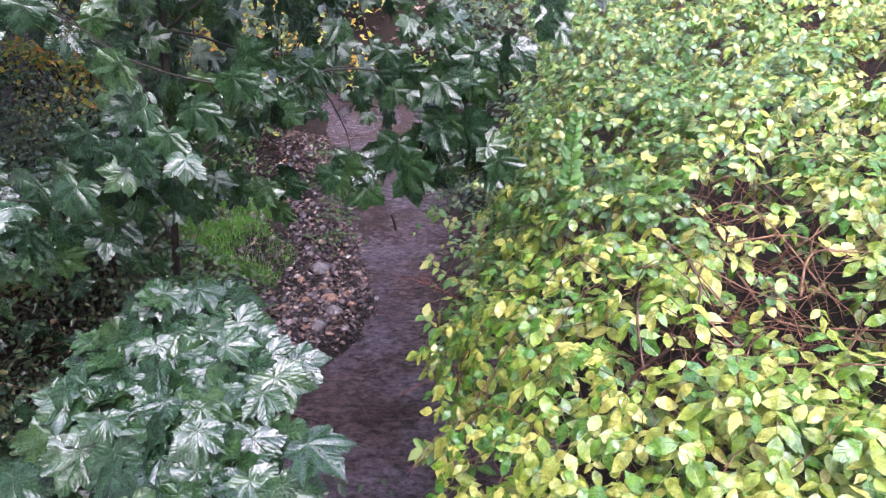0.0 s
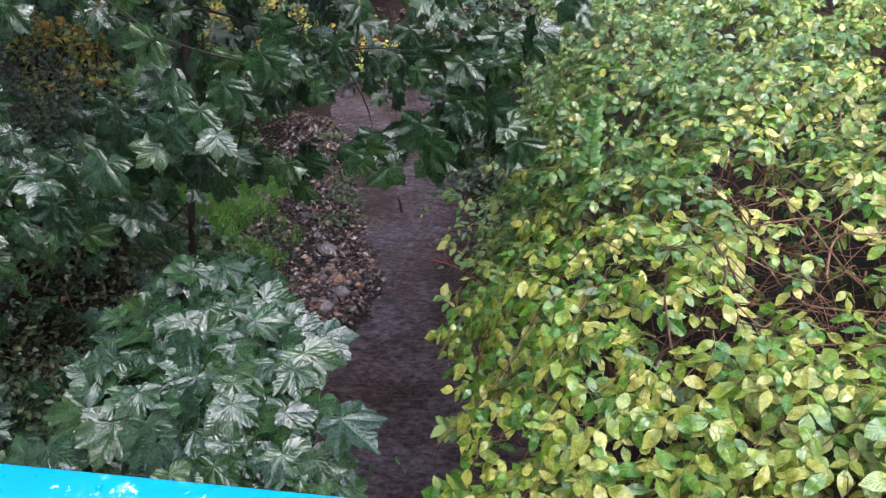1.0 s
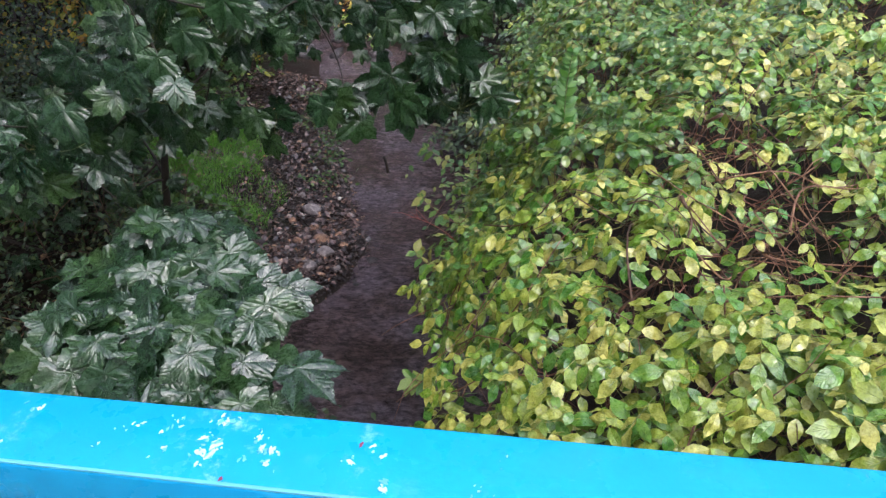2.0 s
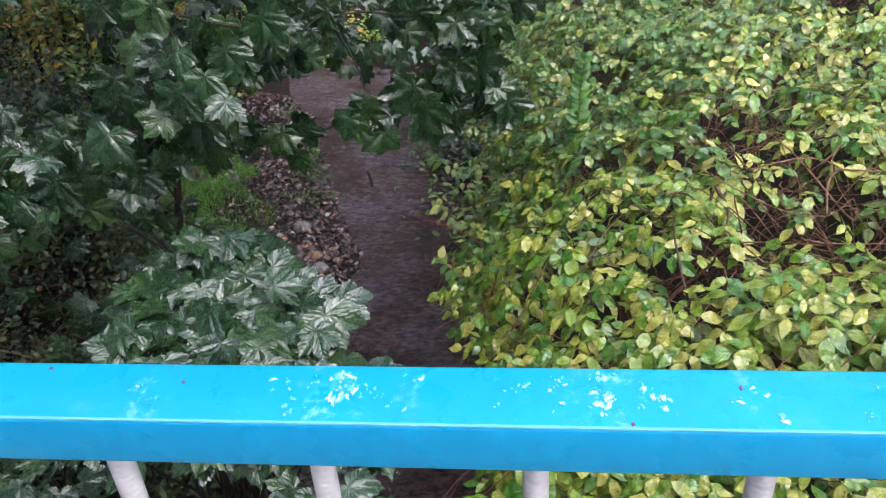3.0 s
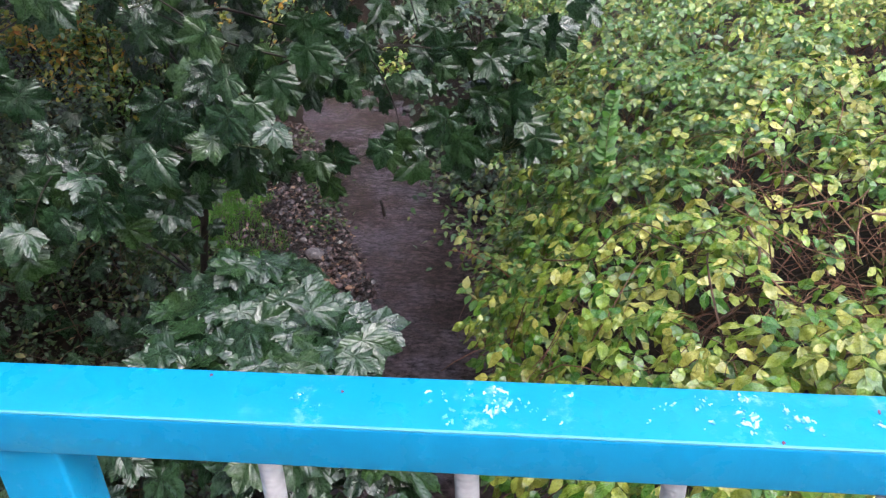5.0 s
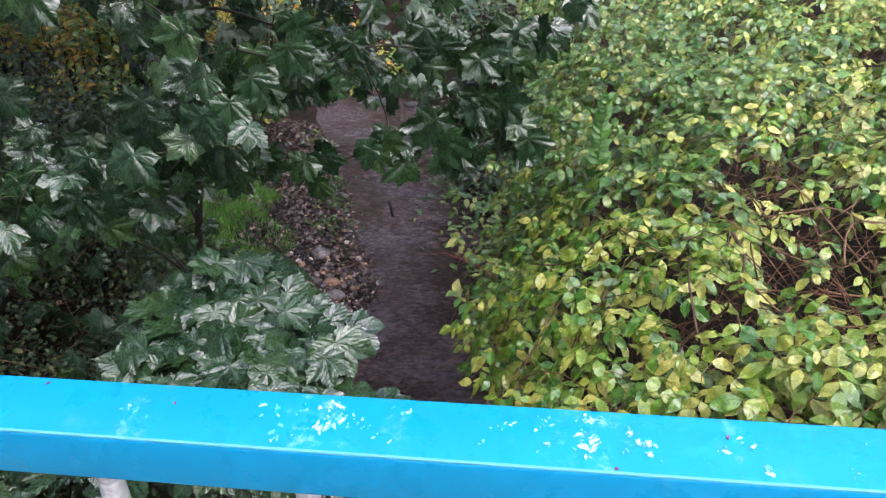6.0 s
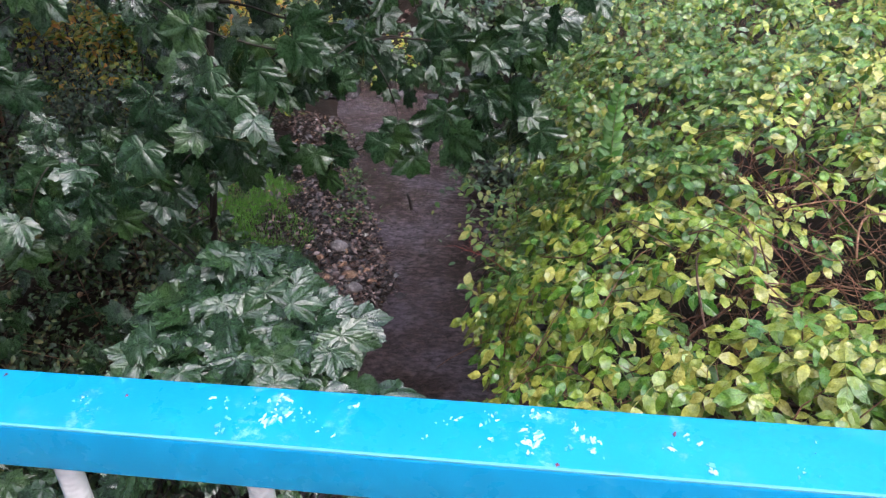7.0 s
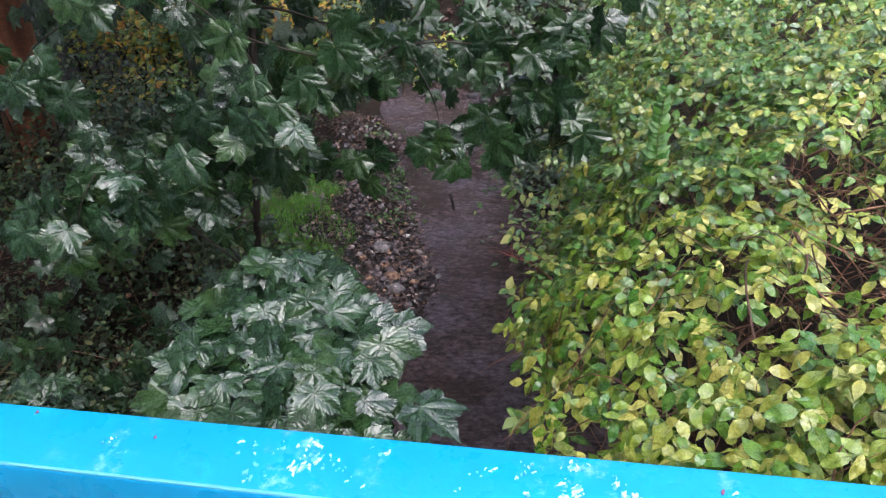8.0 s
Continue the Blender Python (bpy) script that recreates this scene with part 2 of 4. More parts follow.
# ---------------------------------------------------------------- mesh helpers
def part(name, data, material, parent=None, label="", smooth=True):
    """Links a bmesh or a mesh as one object under a thing or a part."""
    if isinstance(data, bmesh.types.BMesh):
        me = bpy.data.meshes.new(name)
        data.to_mesh(me)
        data.free()
        data = me
    if material and not data.materials:
        data.materials.append(material)
    if smooth:
        data.shade_smooth()
    ob = new(name, data)
    ob.parent = parent
    return tagged(ob, label)


def thing(name, at, label, category, group="", kind=""):
    ob = new(name)
    ob.empty_display_size = 0.1
    ob.location = at
    return tagged(ob, label, category, group, kind)


def box(x0, x1, y0, y1, z0, z1, bevel=0.0):
    bm = bmesh.new()
    bmesh.ops.create_cube(bm, size=1.0)
    for v in bm.verts:
        v.co = Vector(((x0 + x1) / 2 + v.co.x * (x1 - x0), (y0 + y1) / 2 + v.co.y * (y1 - y0), (z0 + z1) / 2 + v.co.z * (z1 - z0)))
    if bevel:
        bmesh.ops.bevel(bm, geom=bm.edges[:], offset=bevel, segments=3, profile=0.5, affect="EDGES")
    return bm


def tris_mesh(name, verts, tris, uvs=None):
    """A mesh from arrays of corners and triangles, UV per triangle corner."""
    me = bpy.data.meshes.new(name)
    me.vertices.add(len(verts))
    me.vertices.foreach_set("co", np.asarray(verts, dtype=np.float32).ravel())
    me.loops.add(len(tris) * 3)
    me.loops.foreach_set("vertex_index", np.asarray(tris, dtype=np.int32).ravel())
    me.polygons.add(len(tris))
    me.polygons.foreach_set("loop_start", np.arange(0, len(tris) * 3, 3, dtype=np.int32))
    if uvs is not None:
        me.uv_layers.new(name="UVMap").data.foreach_set("uv", np.asarray(uvs, dtype=np.float32).ravel())
    me.update(calc_edges=True)
    me.validate()
    return me


def tubes(name, runs, sides=6):
    """One mesh of tapered tubes; each run is a list of (point, radius)."""
    verts, tris = [], []
    for run in runs:
        base, n = len(verts), len(run)
        for i, (p, r) in enumerate(run):
            way = (run[min(i + 1, n - 1)][0] - run[max(i - 1, 0)][0]).normalized()
            side = way.cross(Vector((0.31, 0.52, 0.79))).normalized()
            up = way.cross(side)
            for s in range(sides):
                a = 2 * math.pi * s / sides
                verts.append(p + (side * math.cos(a) + up * math.sin(a)) * r)
        for i in range(n - 1):
            for s in range(sides):
                a, b = base + i * sides + s, base + i * sides + (s + 1) % sides
                tris += [(a, b, b + sides), (a, b + sides, a + sides)]
        end = base + (n - 1) * sides
        for s in range(1, sides - 1):
            tris.append((end, end + s, end + s + 1))
            tris.append((base, base + s + 1, base + s))
    return tris_mesh(name, [tuple(v) for v in verts], tris)


def bend(a, b, r0, r1, rng, sag=0.0, wave=0.06, steps=7):
    """A crooked run from a to b that rises or sags between."""
    a, b = Vector(a), Vector(b)
    length = (b - a).length
    off = [Vector((rng.uniform(-1, 1), rng.uniform(-1, 1), rng.uniform(-1, 1))) * wave * length for _ in range(2)]
    run = []
    for i in range(steps):
        f = i / (steps - 1)
        p = a.lerp(b, f) + off[0] * math.sin(math.pi * f) + off[1] * math.sin(2 * math.pi * f) * 0.6
        p.z += sag * math.sin(math.pi * f) * length
        run.append((p, r0 + (r1 - r0) * f))
    return run


# ---------------------------------------------------------------- leaf shapes
LOBE_VEINS = (0, 47, -47, 98, -98)
# half of a palmate outline: degrees from the middle lobe, reach
HALF_RIM = ((0, 1.0), (4, 0.90), (9, 0.86), (12, 0.79), (18, 0.77), (24, 0.63), (30, 0.73), (35, 0.80), (39, 0.80), (43, 0.88), (47, 0.97), (51, 0.86), (57, 0.81),
            (60, 0.75), (67, 0.71), (73, 0.56), (80, 0.60), (88, 0.62), (93, 0.61), (98, 0.69), (104, 0.55), (113, 0.50), (126, 0.40), (142, 0.35), (158, 0.26), (172, 0.10))
SIMPLE_RIM = ((0, 1.0), (12, 0.80), (24, 0.63), (36, 0.80), (47, 0.97), (59, 0.78), (73, 0.56), (98, 0.66), (126, 0.40), (165, 0.20))


def maple_shape(seed, simple=False):
    """A palmate leaf, about 1.5 wide, petiole at the origin, tip along +y, pleated along its main veins: corners, triangles, UV."""
    rng = random.Random(seed)
    half = SIMPLE_RIM if simple else HALF_RIM
    rim = [(-a, r) for a, r in half[:0:-1]] + list(half)
    rings = (0.55, 1.0) if simple else (0.30, 0.66, 1.0)
    droop, phase, cup = rng.uniform(0.08, 0.34), rng.uniform(0, 6), rng.uniform(0.06, 0.13)
    stretch = {v: rng.uniform(0.92, 1.08) for v in LOBE_VEINS}
    verts, flat = [(0.0, 0.0, 0.0)], [(0.0, 0.0)]
    for f in rings:
        for angle, reach in rim:
            vein = min(LOBE_VEINS, key=lambda v: abs(v - angle))
            off = radians(angle - vein)
            r = f * reach * stretch[vein] * (1 + rng.uniform(-0.025, 0.025) * (f == 1.0))
            a = radians(90 - angle)
            x, y = r * math.cos(a), r * math.sin(a)
            away = r * abs(math.sin(off))
            z = cup * r * math.sin(min(abs(off) / radians(25), 1.0) * math.pi / 2) - droop * r * r
            z += 0.10 * math.sin(4.2 * x + phase) * r + 0.08 * math.sin(5.0 * y + 2 * phase) * r + 0.045 * math.sin(11 * x - 3 * phase) * math.sin(10 * y + phase)
            verts.append((x, y, z))
            flat.append((r * math.cos(off), away))
    n, tris = len(rim), []
    for i in range(n - 1):
        tris.append((0, 2 + i, 1 + i))
        for k in range(len(rings) - 1):
            a, b = 1 + k * n + i, 1 + (k + 1) * n + i
            tris += [(a, a + 1, b + 1), (a, b + 1, b)]
    return np.array(verts), np.array(tris, dtype=np.int32), np.array([[flat[i] for i in t] for t in tris])


def weld(verts, tris, uvs):
    """Joins equal corners, so that a leaf is one island."""
    seen, index, kept = {}, [], []
    for v in verts:
        key = tuple(round(c, 4) for c in v)
        if key not in seen:
            seen[key] = len(kept)
            kept.append(v)
        index.append(seen[key])
    t = np.array([[index[i] for i in f] for f in tris], dtype=np.int32)
    used = np.unique(t)
    remap = np.full(len(kept), -1, dtype=np.int32)
    remap[used] = np.arange(len(used))
    return np.array(kept)[used], remap[t], np.array(uvs)


def leaflet(length, width, rng, teeth=False, coarse=False):
    """An oval pointed leaflet along +y, with a saw-toothed rim or a plain one."""
    fold, curl = rng.uniform(-0.05, 0.20), rng.uniform(0.1, 0.8)
    stations = [(0.0, 0.0), (0.10, 0.48), (0.26, 0.92), (0.45, 1.0), (0.66, 0.76), (0.85, 0.34), (1.0, 0.0)]
    if teeth:
        rim = [(0.0, 0.0), (0.05, 0.24), (0.14, 0.58), (0.27, 0.88), (0.44, 1.0), (0.60, 0.96), (0.74, 0.76), (0.86, 0.42), (0.94, 0.15), (1.0, 0.0)]
        steps = [0.0, 0.05, 0.13, 0.22, 0.32, 0.42, 0.52, 0.61, 0.70, 0.79, 0.87, 0.94, 1.0]
        stations = [(f, float(np.interp(f, [p[0] for p in rim], [p[1] for p in rim])) * (1.0 if k < 3 else 1.04 if k % 2 else 0.95)) for k, f in enumerate(steps)]
    if coarse:
        stations = [(0.0, 0.0), (0.18, 0.76), (0.48, 1.0), (0.80, 0.46), (1.0, 0.0)]
    verts, tris, uvs = [], [], []
    for side in (1, -1):
        base = len(verts)
        pts = []
        for f, w in stations:
            pts += [(f, 0.0), (f, w * width / 2 / length)]
        for u, v in pts:
            z = fold * v - curl * u * u * 0.4 + 0.03 * math.sin(11 * u + 3 * side)
            verts.append((side * v * length, u * length, z * length))
        for i in range(len(stations) - 1):
            a, b, c, d = 2 * i, 2 * i + 1, 2 * i + 3, 2 * i + 2
            for f in ((a, d, c), (a, c, b)):
                if len({pts[j] for j in f}) == 3:
                    f = f if side == -1 else f[::-1]
                    tris.append([base + j for j in f])
                    uvs.append([pts[j] for j in f])
    return weld(verts, tris, uvs)


def merge(pieces):
    verts, tris, uvs, n = [], [], [], 0
    for v, t, u in pieces:
        verts.append(v)
        tris.append(t + n)
        uvs.append(u)
        n += len(v)
    return np.concatenate(verts), np.concatenate(tris), np.concatenate(uvs)


def moved(shape, m):
    v, t, u = shape
    m = np.array(m)
    return v @ m[:3, :3].T + m[:3, 3], t, u


def compound_shape(seed, pairs=2, teeth=False):
    """A feathered leaf of opposite leaflets on a thin stalk, along +y, 0.2 long."""
    rng = random.Random(seed)
    pieces = []
    stalk = 0.055 + 0.048 * pairs
    for i in range(pairs):
        y = 0.045 + 0.048 * i
        for side in (1, -1):
            m = pose(0, y, -0.1 * y, rng.uniform(-28, -2), rng.uniform(-25, 25), -side * rng.uniform(48, 72))
            pieces.append(moved(leaflet(rng.uniform(0.050, 0.075), rng.uniform(0.028, 0.039), rng, teeth), m))
    pieces.append(moved(leaflet(rng.uniform(0.065, 0.092), rng.uniform(0.035, 0.048), rng, teeth), pose(0, stalk - 0.032, -0.1 * stalk, rng.uniform(-30, -5), rng.uniform(-20, 20), rng.uniform(-12, 12))))
    r = 0.0008
    v = np.array([(-r, 0, 0), (r, 0, 0), (r, stalk, -0.1 * stalk), (-r, stalk, -0.1 * stalk), (0, 0, -2 * r), (0, stalk, -0.1 * stalk - 2 * r)])
    t = np.array([(0, 1, 2), (0, 2, 3), (0, 3, 5), (0, 5, 4), (1, 4, 5), (1, 5, 2)])
    pieces.append((v, t, np.zeros((6, 3, 2))))
    return merge(pieces)


LEAF = 0.07  # metres from stalk to tip of a maple leaf
MAPLE_SHAPES = [moved(maple_shape(s), Matrix.Scale(LEAF, 4)) for s in range(6)]
MAPLE_SIMPLE = [moved(maple_shape(s, True), Matrix.Scale(LEAF, 4)) for s in range(4)]
ELDER_SHAPES = [compound_shape(s, 2 if s % 3 else 1) for s in range(8)]
NEAR_SHAPES = [compound_shape(s, 2 if s % 3 else 1, True) for s in range(10)]
SMALL_SHAPES = [leaflet(1.0, 0.55, random.Random(s), coarse=True) for s in range(4)]


def scatter(name, shapes, places, material, parent=None, label=""):
    """All leaves at the poses given, as one mesh of kind stuff."""
    rng = random.Random(len(places))
    pieces = [moved(shapes[rng.randrange(len(shapes))], m) for m in places]
    ob = part(name, tris_mesh(name, *merge(pieces)), material, parent, label)
    return tagged(ob, kind="stuff")


LEAF_MESHES = {}


def leaves(name, shapes, places, material, parent):
    """Each leaf as an object of its own on shared meshes."""
    rng = random.Random(len(places) + 7)
    for m in places:
        i = rng.randrange(len(shapes))
        key = (id(shapes), i, material.name)
        if key not in LEAF_MESHES:
            me = tris_mesh(name, *shapes[i])
            me.materials.append(material)
            me.shade_smooth()
            LEAF_MESHES[key] = me
        ob = new(name, LEAF_MESHES[key])
        ob.parent = parent
        ob.matrix_basis = parent.matrix_basis.inverted() @ m if parent else m


def aim(p, normal, tip, size):
    """The pose of a leaf at p with its upper side along normal and its tip towards tip."""
    n = Vector(normal).normalized()
    y = Vector(tip) - n * Vector(tip).dot(n)
    y = y.normalized() if y.length > 1e-4 else n.orthogonal().normalized()
    x = y.cross(n)
    rot = Matrix((x, y, n)).transposed().to_4x4()
    return Matrix.Translation(p) @ rot @ Matrix.Scale(size, 4)


# ---------------------------------------------------------------- ground and stream
def stream_x(y):
    """The middle of the stream at y."""
    return float(np.interp(y, [-6, 1, 2.2, 3, 3.6, 4.25, 5.2, 6.9, 8, 9.5, 12, 20], [0.3, 0.15, 0.04, -0.22, -0.26, -0.50, -0.93, -1.50, -2.2, -3.6, -6.5, -16]))


def ground_z(x, y):
    d = x - stream_x(y)
    if d < 0:
        d *= float(np.interp(y - 0.9 * min(d + 0.4, 0.0) if d > -1.2 else y + 0.72, [3.10, 3.40, 3.8, 4.4], [0.30, 0.95, 1.1, 1.05]))
    z = float(np.interp(d, [-40, -9, -3.2, -1.9, -1.15, -0.62, -0.46, 0.0, 0.46, 0.75, 1.3, 2.4, 9, 40],
                        [6.0, 0.5, -0.35, -0.65, -1.05, -1.14, -1.21, -1.34, -1.21, -1.05, -0.70, -0.35, 0.5, 6.0]))
    rough = noise.fractal(Vector((x * 1.1, y * 1.1, 0)), 1.0, 2.0, 4)
    z += rough * (0.05 if abs(d) < 1.1 else 0.10)
    if y > 7.8:
        z += (y - 7.8) * 0.35
    if y < 0.7:
        z = min(z, -0.35)
    return z


def terrain():
    xs = sorted({round(v, 3) for v in list(np.arange(-6, 5, 0.10)) + list(np.linspace(-60, -6, 30)) + list(np.linspace(5, 60, 30))})
    ys = sorted({round(v, 3) for v in list(np.arange(-3, 10, 0.10)) + list(np.linspace(-60, -3, 24)) + list(np.linspace(10, 70, 30))})
    verts = [(x, y, ground_z(x, y)) for y in ys for x in xs]
    w, tris = len(xs), []
    for j in range(len(ys) - 1):
        for i in range(w - 1):
            a = j * w + i
            tris += [(a, a + 1, a + w + 1), (a, a + w + 1, a + w)]
    return tris_mesh("ground", verts, tris)


ground = tagged(part("ground", terrain(), SOIL), "dark wet soil banks sloping down to the stream", "ground", kind="structure")


def stream_sheet():
    """The running water: ripples lie across the flow, steeper where it runs fast."""
    verts, tris = [], []
    ys = np.concatenate([np.arange(-5, 1.2, 0.12), np.arange(1.2, 8.0, 0.022), np.arange(8.0, 10.5, 0.06)])
    across = 90
    for y in ys:
        cx = stream_x(y)
        for i in range(across):
            x = cx - 0.25 + (i / (across - 1) - 0.5) * 2.9
            lean = y + 0.22 * (x - cx)
            swell = noise.noise(Vector((x * 2.2, lean * 2.6, 3.0)))
            lean += 0.05 * noise.noise(Vector((x * 3.0, lean * 3.0, 11.0)))
            rip = noise.noise(Vector((x * 5.5, lean * 11.0, 0))) + 0.6 * noise.noise(Vector((x * 15.0, lean * 24.0, 7.0)))
            z = WATER + 0.012 * swell + (0.0085 + 0.0190 * max(swell, -0.25)) * rip
            verts.append((x, y, z))
    for j in range(len(ys) - 1):
        for i in range(across - 1):
            a = j * across + i
            tris += [(a, a + 1, a + across + 1), (a, a + across + 1, a + across)]
    return tris_mesh("stream_water", verts, tris)


tagged(part("stream_water", stream_sheet(), FLOW), "shallow brown rippling water of a small stream", "water", kind="structure")

# ---------------------------------------------------------------- bridge
deck = tagged(part("bridge_deck", box(-9, 9, -2.4, 0.10, -0.20, 0.0, 0.01), CONCRETE, smooth=False), "grey concrete deck of a small footbridge", "bridge", kind="structure")

RAIL_TOP, RAIL_DEPTH, RAIL_HEIGHT, PITCH = 1.10, 0.050, 0.0335, 0.1285
railing = thing("railing", (0, -0.025, 0), "bright blue steel bridge railing with white bars, wet after rain", "railing")


def onto(ob, parent):
    """Parents ob where it stands."""
    ob.parent = parent
    ob.matrix_basis = parent.matrix_basis.inverted() @ ob.matrix_basis
    return ob


top_rail = onto(part("top_rail", box(-4.5, 4.5, -RAIL_DEPTH, 0, RAIL_TOP - RAIL_HEIGHT, RAIL_TOP, 0.0028), BLUE), railing)
# worn edge paint, its pale colour also standing in for the bevel highlight
part("pale_edge", box(-4.498, 4.498, -0.0496, -0.0476, RAIL_TOP - 0.0012, RAIL_TOP + 0.0003, 0.0004), PALE_BLUE, top_rail, "pale strip along the edge, worn paint with the bevel highlight painted in")
onto(part("bottom_rail", box(-4.5, 4.5, -0.040, -0.010, 0.10, 0.13, 0.003), BLUE), railing)


def baluster_mesh():
    rng = random.Random(3)
    run = []
    for i in range(60):
        f = i / 59
        run.append((Vector((0, 0, 0.13 + f * (RAIL_TOP - RAIL_HEIGHT - 0.13))), 0.0078 + rng.uniform(-0.0002, 0.0002)))
    return tubes("baluster", [run], 10)


bar = None
for k in range(-34, 35):
    if (k + 1) % 12 == 0:
        x = k * PITCH - 0.0245
        post = onto(part("post", box(x - 0.024, x + 0.024, -0.046, -0.010, 0.0, RAIL_TOP - RAIL_HEIGHT, 0.003), BLUE), railing)
        part("base_plate", box(x - 0.06, x + 0.06, -0.08, 0.03, 0.0, 0.012, 0.002), BLUE, post)
        continue
    if bar is None:
        bar = part("baluster", baluster_mesh(), WHITE, None, "round white-painted bar")
        ob = bar
    else:
        ob = tagged(new("baluster", bar.data), "round white-painted bar")
    ob.location = (k * PITCH, -0.025, 0)
    onto(ob, railing)


def flake(rng, r):
    """A thin ragged fleck."""
    bm = bmesh.new()
    n = 15
    p, q = rng.uniform(0, 6), rng.uniform(0, 6)
    ring = []
    for i in range(n):
        a = 2 * math.pi * i / n
        d = r * (1 + 0.22 * math.sin(2 * a + p) + 0.22 * math.sin(3 * a + q) + rng.uniform(-0.50, 0.40))
        ring.append(bm.verts.new((math.cos(a) * d * 0.65, math.sin(a) * d * 1.15, 0)))
    f = bm.faces.new(ring)
    up = bmesh.ops.extrude_face_region(bm, geom=[f])
    for v in up["geom"]:
        if isinstance(v, bmesh.types.BMVert):
            v.co.z += 0.0004
            v.co.x *= 0.9
            v.co.y *= 0.9
    bmesh.ops.recalc_face_normals(bm, faces=bm.faces[:])
    return bm


rng = random.Random(11)
# sky glints on the wet rail, set down as fixed pale flecks
for cx, count, largest in ((0.032, 4, 0.0016), (0.122, 10, 0.0026), (0.145, 16, 0.0034), (0.160, 9, 0.0022), (0.185, 4, 0.0026), (0.245, 4, 0.0014), (0.270, 9, 0.0018), (0.297, 16, 0.0034), (0.318, 12, 0.0026), (0.371, 5, 0.0036), (0.43, 5, 0.0014), (-0.3, 8, 0.0024), (0.75, 8, 0.0024)):
    spots = [(cx + rng.gauss(0, 0.006), min(-0.009, max(-0.042, rng.gauss(-0.026, 0.010)))) for _ in range(3)]
    for k in range(2 * count):
        r = largest * rng.uniform(0.36, 0.92) ** 2
        sx, sy = spots[k % 3]
        ob = part("painted_glint", flake(rng, r), GLINT if rng.random() < 0.55 else PALE_BLUE, None, "pale fleck painted as a sky glint on the wet rail", smooth=False)
        ob.location = (sx + rng.gauss(0, 0.0032), min(-0.006, max(-0.044, sy + rng.gauss(0, 0.0030))), RAIL_TOP + rng.uniform(0.0, 0.0003))
        ob.rotation_euler.z = rng.gauss(0, 0.6)
        ob.parent = top_rail
for x, y in ((0.307, -0.046), (0.052, -0.018), (-0.036, -0.007), (0.368, -0.017)):
    ob = part("pink_mark", flake(rng, 0.0013), PINK, None, "small pink fleck on the paint", smooth=False)
    ob.location = (x, y, RAIL_TOP + 0.0003)
    ob.parent = top_rail

# ---------------------------------------------------------------- shrub thicket
SHRUBS = [(0.62, 1.25, ELDER_YELLOW), (1.25, 1.55, ELDER_YELLOW), (0.62, 2.25, ELDER_GREEN), (1.55, 2.55, ELDER_YELLOW), (0.75, 3.35, ELDER_GREEN),
          (1.75, 3.9, ELDER_YELLOW), (0.80, 4.8, ELDER_GREEN), (2.6, 3.0, ELDER_YELLOW), (2.2, 5.4, ELDER_YELLOW), (2.15, 1.5, ELDER_YELLOW), (3.3, 1.6, ELDER_YELLOW), (3.6, 3.6, ELDER_YELLOW)]
HOLES = [(1.0, 1.92, 0.14), (0.92, 1.70, 0.11), (0.97, 1.47, 0.16), (0.82, 1.40, 0.09), (0.89, 1.25, 0.13), (1.06, 1.30, 0.17), (0.72, 1.24, 0.07), (0.60, 1.20, 0.06), (0.48, 1.16, 0.05), (0.52, 0.90, 0.045), (0.42, 0.92, 0.035), (0.30, 1.02, 0.025)]


def shrub_edge(y):
    return float(np.interp(y, [0.4, 1.08, 1.35, 1.7, 2.1, 3.0, 4.0, 6.0], [0.21, 0.15, 0.145, 0.08, 0.13, 0.10, 0.16, 0.1]))


def canopy_z(x, y):
    u = max(x - shrub_edge(y), 0.0)
    z = 0.03 + 0.44 * (1 - math.exp(-u / 0.26)) + 0.075 * u + 0.01 * max(y - 2.5, 0)
    z -= 0.25 * max(1.05 - y, 0)
    return z + (0.07 + 0.06 * min(max(y - 1.6, 0.0), 1.0)) * noise.noise(Vector((x * 3.1, y * 3.1, 4.0)))


